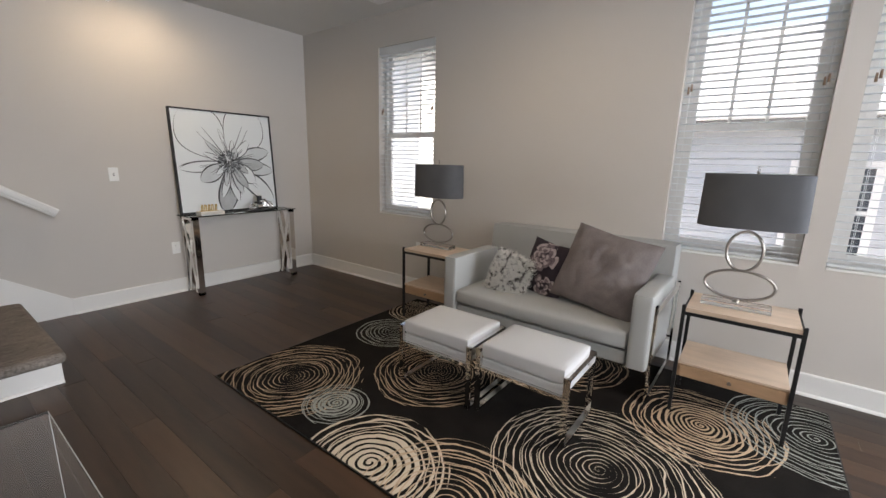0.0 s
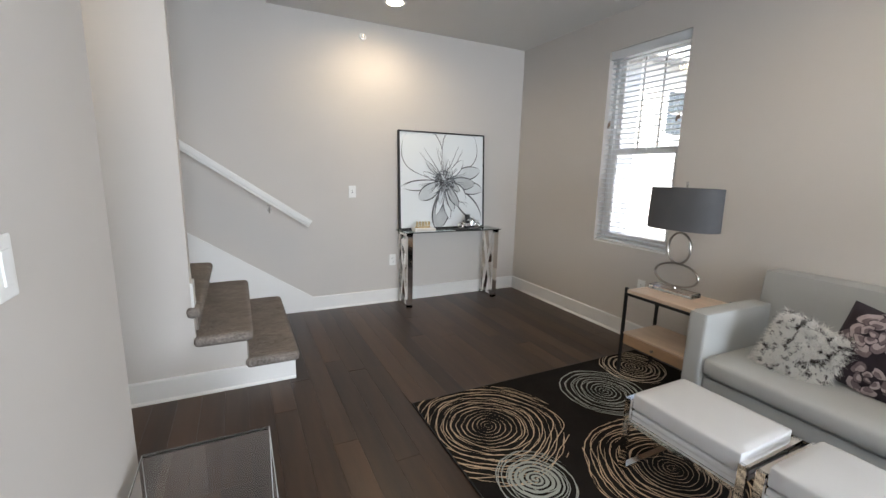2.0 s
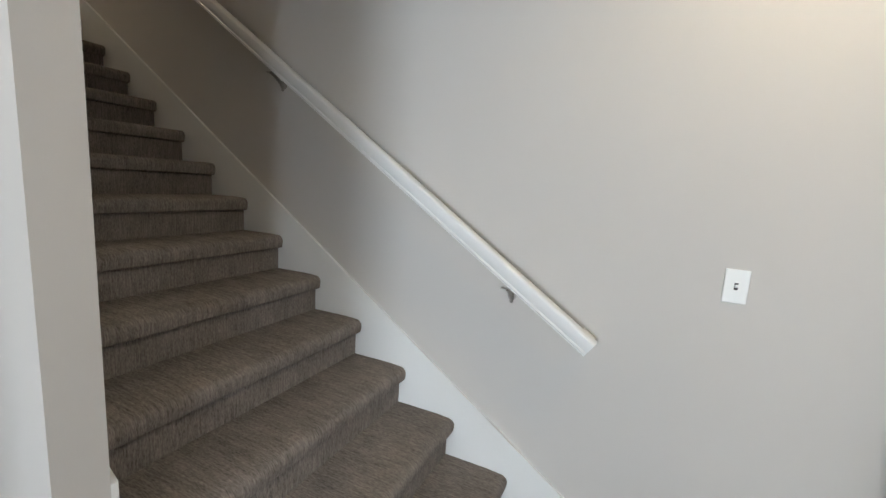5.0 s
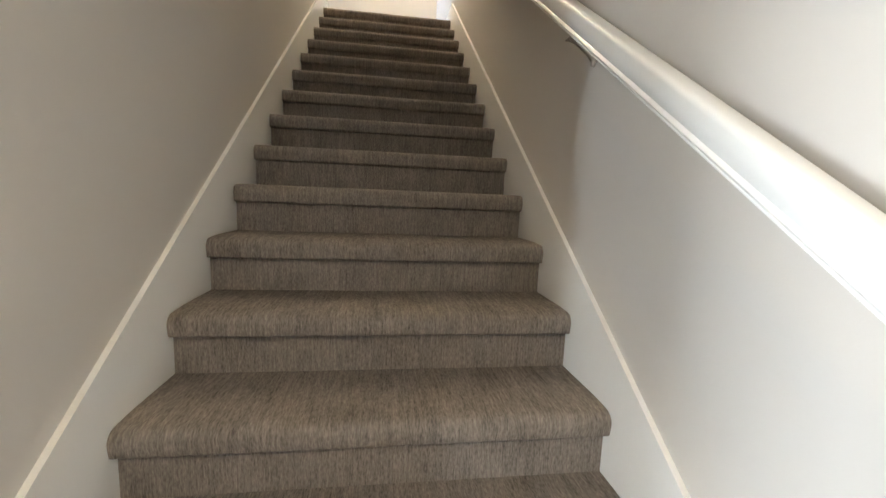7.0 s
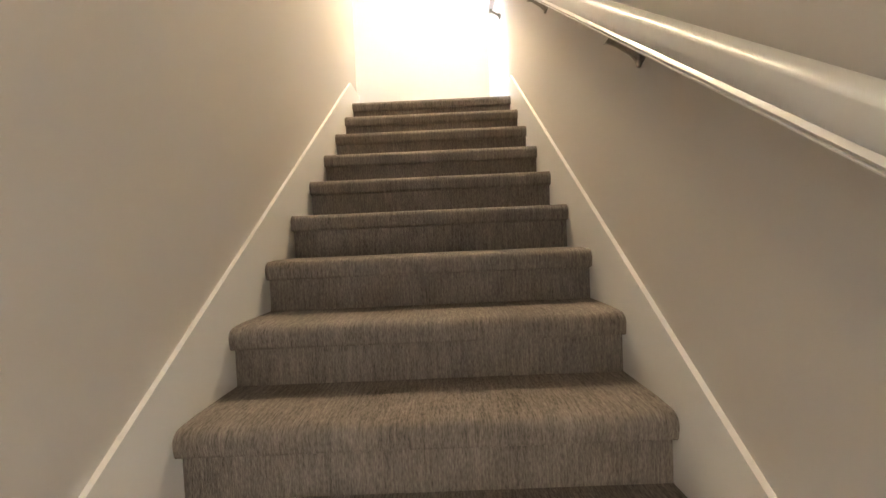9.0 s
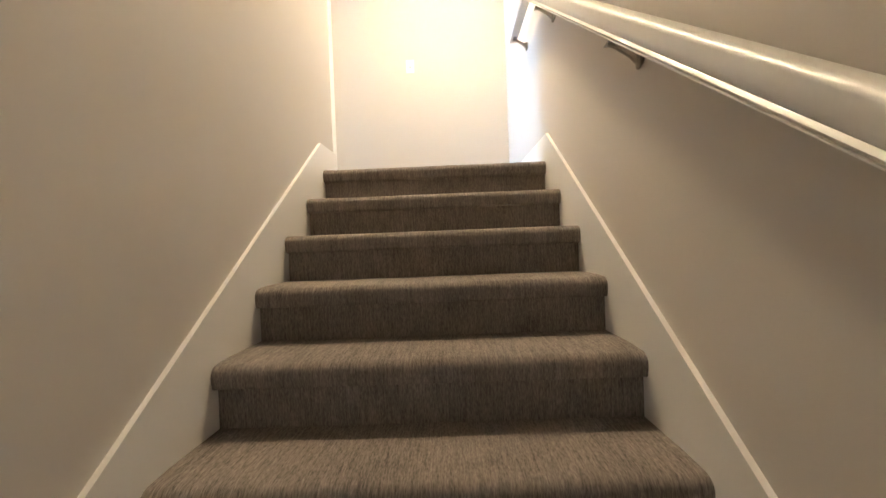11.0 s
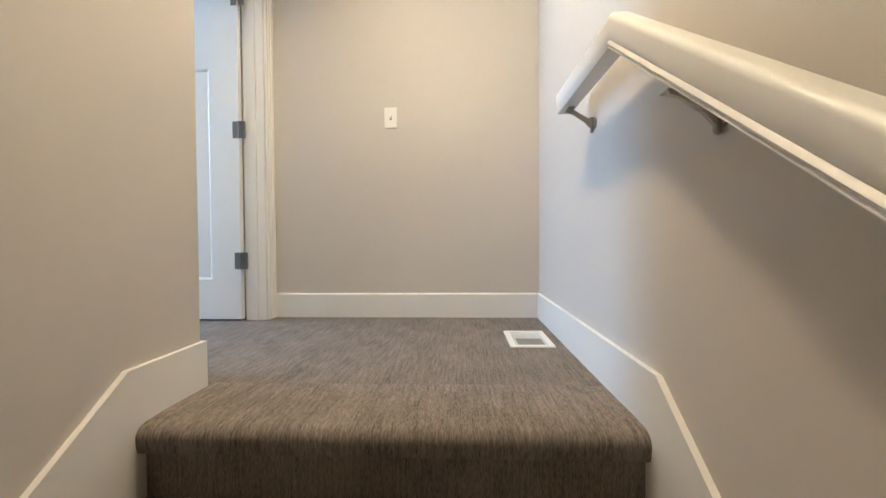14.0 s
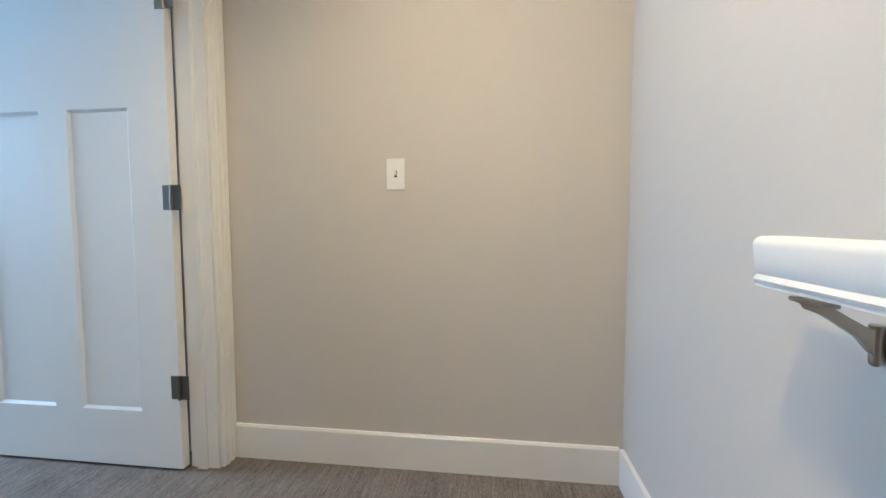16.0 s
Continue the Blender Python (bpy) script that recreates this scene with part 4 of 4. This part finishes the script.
# ---- lamps ----
def table_lamp(m):
    t = thing("table_lamp", m, "table lamp, charcoal drum shade on two nickel rings", "lamp", "lamps on the end tables")
    part("base_block", B((-0.05, 0.05, -0.155, 0.155, 0.0005, 0.03), r=0.002), ACRYLIC, t, "clear acrylic base")
    bm = bmesh.new()
    cyl(bm, (0, 0, 0.03), (0, 0, 0.05), 0.016, 16)
    part("foot", bm, NICKEL, t)
    bm = bmesh.new()
    ring(bm, (0, 0, 0.125), 0.155, 0.078, 0.0075, 0.010)
    part("ring", bm, NICKEL, t, smooth=True)
    bm = bmesh.new()
    ring(bm, (0, 0, 0.307), 0.078, 0.105, 0.0075, 0.010)
    part("ring", bm, NICKEL, t, smooth=True)
    bm = bmesh.new()
    cyl(bm, (0, 0, 0.41), (0, 0, 0.72), 0.006, 12)
    part("stem", bm, NICKEL, t)
    bm = bmesh.new()
    seg, lo = 56, []
    for k, z in ((1.0, 0.436), (1.0, 0.706), (0.988, 0.706), (0.988, 0.436)):
        lo.append([])
        for i in range(seg):
            a = 2 * math.pi * i / seg
            f = k * (1.0 if z < 0.5 else 0.975)
            cx, cy = math.cos(a), math.sin(a)
            lo[-1].append(bm.verts.new((0.125 * f * math.copysign(abs(cx) ** 0.8, cx), 0.232 * f * math.copysign(abs(cy) ** 0.8, cy), z)))
    for a, b in zip(lo, lo[1:] + lo[:1]):
        for i in range(seg):
            bm.faces.new((a[i], a[(i + 1) % seg], b[(i + 1) % seg], b[i]))
    part("shade", bm, SHADE, t, "charcoal fabric oval drum shade", True)
    bm = bmesh.new()
    for a in range(3):
        q = 2 * math.pi * a / 3
        cyl(bm, (0, 0, 0.68), (0.118 * math.cos(q), 0.15 * math.sin(q), 0.68), 0.0015, 6)
    part("spider", bm, NICKEL, t)
    bm = bmesh.new()
    cyl(bm, (0, 0, 0.71), (0, 0, 0.735), 0.008, 12, 0.005)
    ball(bm, (0, 0, 0.738), 0.008, 12)
    part("finial", bm, ACRYLIC, t, smooth=True)


table_lamp(pose(2.16, -4.535, ZR + 0.612))
table_lamp(pose(2.31, -2.388, ZR + 0.612))


# ---- console table and what stands on it ----
def console():
    t = thing("console_table", pose(1.735, -0.165, 0), "console table, glass top on mirror chrome X legs", "console table")
    for s in (-1, 1):
        leg = None
        x = s * 0.515
        f = bmesh.new()
        bar(f, [(x, -0.12, 0.012), (x, 0.12, 0.012), (x, 0.12, 0.765), (x, -0.12, 0.765)], 0.055, 0.032, True, Vector((1, 0, 0)))
        leg = part("leg", f, CHROME, t, "polished chrome leg frame")
        for k, (a, b) in enumerate((((x, -0.10, 0.03), (x, 0.10, 0.745)), ((x, 0.10, 0.03), (x, -0.10, 0.745)))):
            f = bmesh.new()
            bar(f, [a, b], 0.045 - 0.004 * k, 0.05, False, Vector((1, 0, 0)))
            part("cross_bar", f, CHROME, leg)
    part("glass_top", B((-0.57, 0.57, -0.142, 0.145, 0.778, 0.788), r=0.002), TABLEGLASS, t, "tinted glass top")


console()
ZC = 0.788


def picture():
    lean = math.degrees(math.atan2(0.062, 1.0))
    t = thing("framed_picture", pose(1.695, -0.076, ZC + 0.003, -lean, 0, 0), "square black framed canvas of a grey flower", "picture")
    w, h = 0.512, 1.02
    for b in ((-w, -w + 0.014, 0, h), (w - 0.014, w, 0, h), (-w + 0.014, w - 0.014, 0, 0.014), (-w + 0.014, w - 0.014, h - 0.014, h)):
        part("frame", B((b[0], b[1], -0.02, 0.02, b[2], b[3]), r=0.001), BLACK, t)
    part("canvas", B((-w + 0.014, w - 0.014, -0.008, 0.012, 0.014, h - 0.014)), CANVAS, t)
    ink = [mat("ink_wash", (0.055, 0.055, 0.06), 0.8, vary=0.7, scale=14), mat("pale_ink_wash", (0.20, 0.21, 0.22), 0.8, vary=0.35, scale=8), mat("petal_wash", (0.60, 0.63, 0.64), 0.8, vary=0.22, scale=6), mat("grey_petal_wash", (0.46, 0.48, 0.49), 0.8, vary=0.4, scale=7)]
    rnd = random.Random(11)
    c = (0.01, 0.51)
    lim = lambda p: (max(-w + 0.016, min(w - 0.016, p[0])), max(0.016, min(h - 0.016, p[1])))
    y = -0.0085
    angles = [(37, .32, .10), (19, .47, .15), (-8, .385, .135), (-32, .34, .16), (-61, .325, .095), (-71, .355, .09), (-87, .42, .095), (-99, .38, .085), (213, .36, .16),
              (192, .49, .11), (184, .51, .075), (142, .31, .05), (96, .36, .035), (45, .16, .085), (-94, .54, .21), (-42, .64, .20), (-16, .50, .15), (130, .66, .46), (58, .66, .44),
              (-112, .26, .06), (168, .27, .06), (72, .24, .05), (-20, .22, .07), (225, .20, .06)]
    for i, (deg, ln, wd) in enumerate(sorted(angles, key=lambda q: -q[1])):
        a = radians(deg)
        e, s = (math.cos(a), math.sin(a)), (-math.sin(a), math.cos(a))
        def at(u, v):
            bend = 0.05 * math.sin(i * 1.7) * u * u
            return (c[0] + e[0] * ln * u + s[0] * (v * wd + bend), c[1] + e[1] * ln * u + s[1] * (v * wd + bend))
        side = lambda u: 0.5 * (math.sin(math.pi * min(1, u) ** 1.5) ** 0.7) + 0.05 * (1 - u)
        us = [0.12 + 0.88 * k / 16 for k in range(17)]
        def loop(gr, yy, m, nm):
            bm = bmesh.new()
            up, dn = [(u, side(u) * gr) for u in us], [(u, -side(u) * gr) for u in us[::-1]]
            vs = [bm.verts.new((q[0], yy, q[1])) for q in (lim(at(*p)) for p in up + dn[1:-1])]
            bm.faces.new(vs)
            bmesh.ops.remove_doubles(bm, verts=bm.verts, dist=0.0003)
            part(nm, bm, m, t)
        loop(1.0, y - 0.0004 * (2 * i), ink[0], "petal_outline")
        loop(0.76 if wd < 0.10 else 0.84 if wd < 0.3 else 0.965, y - 0.0004 * (2 * i + 1), ink[2 + (i % 3 == 0)] if i % 2 and wd < 0.3 else CANVAS, "petal")
        bm = bmesh.new()
        for v0 in (-0.16, 0.12):
            p = [lim(at(u, v0 * side(u))) for u in (0.15, 0.4, 0.62)]
            for k, (p0, p1) in enumerate(zip(p, p[1:])):
                d_ = Vector((p1[0] - p0[0], p1[1] - p0[1])).normalized()
                n_ = (-d_.y * 0.0035 * (2 - k), d_.x * 0.0035 * (2 - k))
                bm.faces.new([bm.verts.new((q[0], y - 0.0004 * (2 * i + 1.5), q[1])) for q in ((p0[0] - n_[0], p0[1] - n_[1]), (p1[0] - n_[0] / 2, p1[1] - n_[1] / 2), (p1[0] + n_[0] / 2, p1[1] + n_[1] / 2), (p0[0] + n_[0], p0[1] + n_[1]))])
        part("petal_vein", bm, ink[1], t)
    for kind, mm, cnt in (("stamen_dark", ink[0], 130), ("stamen_pale", ink[1], 110)):
        bm = bmesh.new()
        for i in range(cnt):
            a, r = rnd.uniform(0, 6.28), 0.12 * rnd.random() ** 0.55
            px, pz, q = c[0] + r * math.cos(a), c[1] + r * math.sin(a), rnd.uniform(0.004, 0.011)
            bm.faces.new([bm.verts.new((px + q * math.cos(k * 1.047), y - 0.018 - rnd.uniform(0, 0.003), pz + q * math.sin(k * 1.047))) for k in range(6)])
        tagged(part(kind, bm, mm, t), kind="stuff")


picture()

t = thing("white_book", pose(1.395, -0.225, ZC + 0.0005), "thick white book lying on the console", "book")
part("cover", B((-0.11, 0.11, -0.06, 0.06, 0, 0.036), r=0.002), PAPER, t)
part("pages", B((-0.106, 0.112, -0.0615, 0.055, 0.005, 0.031)), mat("book_pages", (0.66, 0.63, 0.57), 0.9), t)
t = thing("gold_letter_ornament", pose(1.385, -0.225, ZC + 0.037), "gold metal lettering ornament on the white book", "ornament")
part("plinth", B((-0.085, 0.085, -0.012, 0.012, 0, 0.004)), GOLD, t)
for i in range(5):
    bm = bmesh.new()
    x = -0.066 + 0.033 * i
    bar(bm, [(x - 0.009, 0, 0.006), (x - 0.004 * (i % 2), 0, 0.062), (x + 0.010, 0, 0.058), (x + 0.008, 0, 0.008)], 0.012, 0.005, i % 2 == 0)
    part("gold_bar", bm, GOLD, t)

t = thing("black_tray", pose(1.93, -0.22, ZC + 0.0005), "flat black stand under the motorcycle model", "tray")
part("board", B((-0.16, 0.13, -0.05, 0.05, 0, 0.008), r=0.002), BLACK, t)
t = thing("black_candle", pose(1.93, -0.195, ZC + 0.009), "black pillar candle behind the motorcycle model", "candle")
bm = bmesh.new()
cyl(bm, (0, 0, 0), (0, 0, 0.15), 0.027, 24)
part("wax", bm, mat("black_wax", (0.015, 0.015, 0.017), 0.4), t, smooth=True)
bm = bmesh.new()
cyl(bm, (0, 0, 0.15), (0, 0, 0.158), 0.002, 6)
part("wick", bm, PAPER, t)
t = thing("motorcycle_model", pose(1.92, -0.245, ZC + 0.009), "small chrome motorcycle model", "ornament")
for x in (-0.10, 0.105):
    bm = bmesh.new()
    ring(bm, (x, 0, 0.038), 0.03, 0.03, 0.007, 0.007, 28, 8, "y")
    wh = part("wheel", bm, CHROME, t, smooth=True)
    bm = bmesh.new()
    for k in range(6):
        a = k * math.pi / 3
        cyl(bm, (x, 0, 0.038), (x + 0.026 * math.cos(a), 0, 0.038 + 0.026 * math.sin(a)), 0.0014, 6)
    cyl(bm, (x, -0.006, 0.038), (x, 0.006, 0.038), 0.006, 10)
    part("spokes", bm, CHROME, wh)
bm = bmesh.new()
for a, b in (((-0.10, 0, 0.038), (-0.02, 0, 0.045)), ((-0.02, 0, 0.045), (0.03, 0, 0.035)), ((-0.10, 0, 0.038), (-0.045, 0, 0.078)), ((-0.045, 0, 0.078), (0.05, 0, 0.092)), ((0.03, 0, 0.035), (0.052, 0, 0.095))):
    cyl(bm, a, b, 0.005, 8)
part("body_frame", bm, CHROME, t)
bm = bmesh.new()
for s in (-1, 1):
    cyl(bm, (0.105, s * 0.009, 0.038), (0.045, s * 0.009, 0.11), 0.0035, 8)
part("fork", bm, CHROME, t)
bm = bmesh.new()
cyl(bm, (0.045, -0.03, 0.115), (0.045, 0.03, 0.115), 0.003, 8)
part("handlebar", bm, CHROME, t)
part("engine", B((-0.035, 0.02, -0.014, 0.014, 0.028, 0.06), r=0.004), CHROME, t)
part("fuel_tank", soft_box(-0.01, 0.045, -0.014, 0.014, 0.08, 0.105, 0.01, 0.0, 4), CHROME, t, smooth=True)
part("saddle", soft_box(-0.075, -0.012, -0.012, 0.012, 0.074, 0.09, 0.007, 0.0, 4), BLACK, t, smooth=True)


# ---- clear table by the partition ----
t = thing("acrylic_table", pose(-0.46, -2.85, 0), "clear acrylic waterfall side table", "side table")
aw, al, ah = 0.202, 0.33, 0.405
part("tabletop", B((-aw, aw, -al, al, ah - 0.014, ah), r=0.001), ACRYLIC, t)
# Opaque pale strips put in for the bright light along the acrylic edges.
EDGE = mat("acrylic_edge_highlight", (0.62, 0.64, 0.63), 0.15, vary=0.05)
for b in ((-aw - 0.003, -aw, -al, al, ah - 0.012, ah - 0.002), (aw, aw + 0.003, -al, al, ah - 0.012, ah - 0.002), (-aw, aw, -al - 0.003, -al, ah - 0.012, ah - 0.002), (-aw, aw, al, al + 0.003, ah - 0.012, ah - 0.002)):
    part("edge_highlight", B(b), EDGE, t)
for b in ((aw, aw + 0.0025, al - 0.012, al - 0.002, 0.002, ah - 0.014), (-aw - 0.0025, -aw, al - 0.012, al - 0.002, 0.002, ah - 0.014), (-aw, aw, al, al + 0.002, 0.0, 0.008)):
    part("edge_highlight", B(b), EDGE, t)
for y0, y1 in ((-al, -al + 0.014), (al - 0.014, al)):
    part("side_panel", B((-aw, aw, y0, y1, 0, ah - 0.0142), r=0.001), ACRYLIC, t)


# ---- floor planks, last ----
def planks():
    floor = tagged(new("floor"), "dark stained hardwood plank floor", kind="structure")
    rnd, w, cache = random.Random(7), 0.127, {}
    x, count = XW, 0
    while x > XB:
        y = 0.0 + rnd.uniform(0, 1.2)
        while y > -7.4:
            ln = rnd.choice((1.0, 1.3, 1.6, 1.9))
            y0, y1 = y - ln, min(0.0, y)
            if y1 - y0 > 0.05 and not (x < PX - 0.3 and y1 < -3.6):
                key = (round(y1 - y0, 2))
                if key not in cache:
                    bm = bmesh.new()
                    box(bm, -w + 0.0006, 0, -key + 0.0006, 0, -0.0055, 0, r=0.0007, seg=1)
                    cache[key] = mesh("plank", bm, WOOD)
                o = new("plank", cache[key])
                o.parent = floor
                o.location = (x, y1, 0)
                count += 1
            y -= ln
        x -= w


planks()
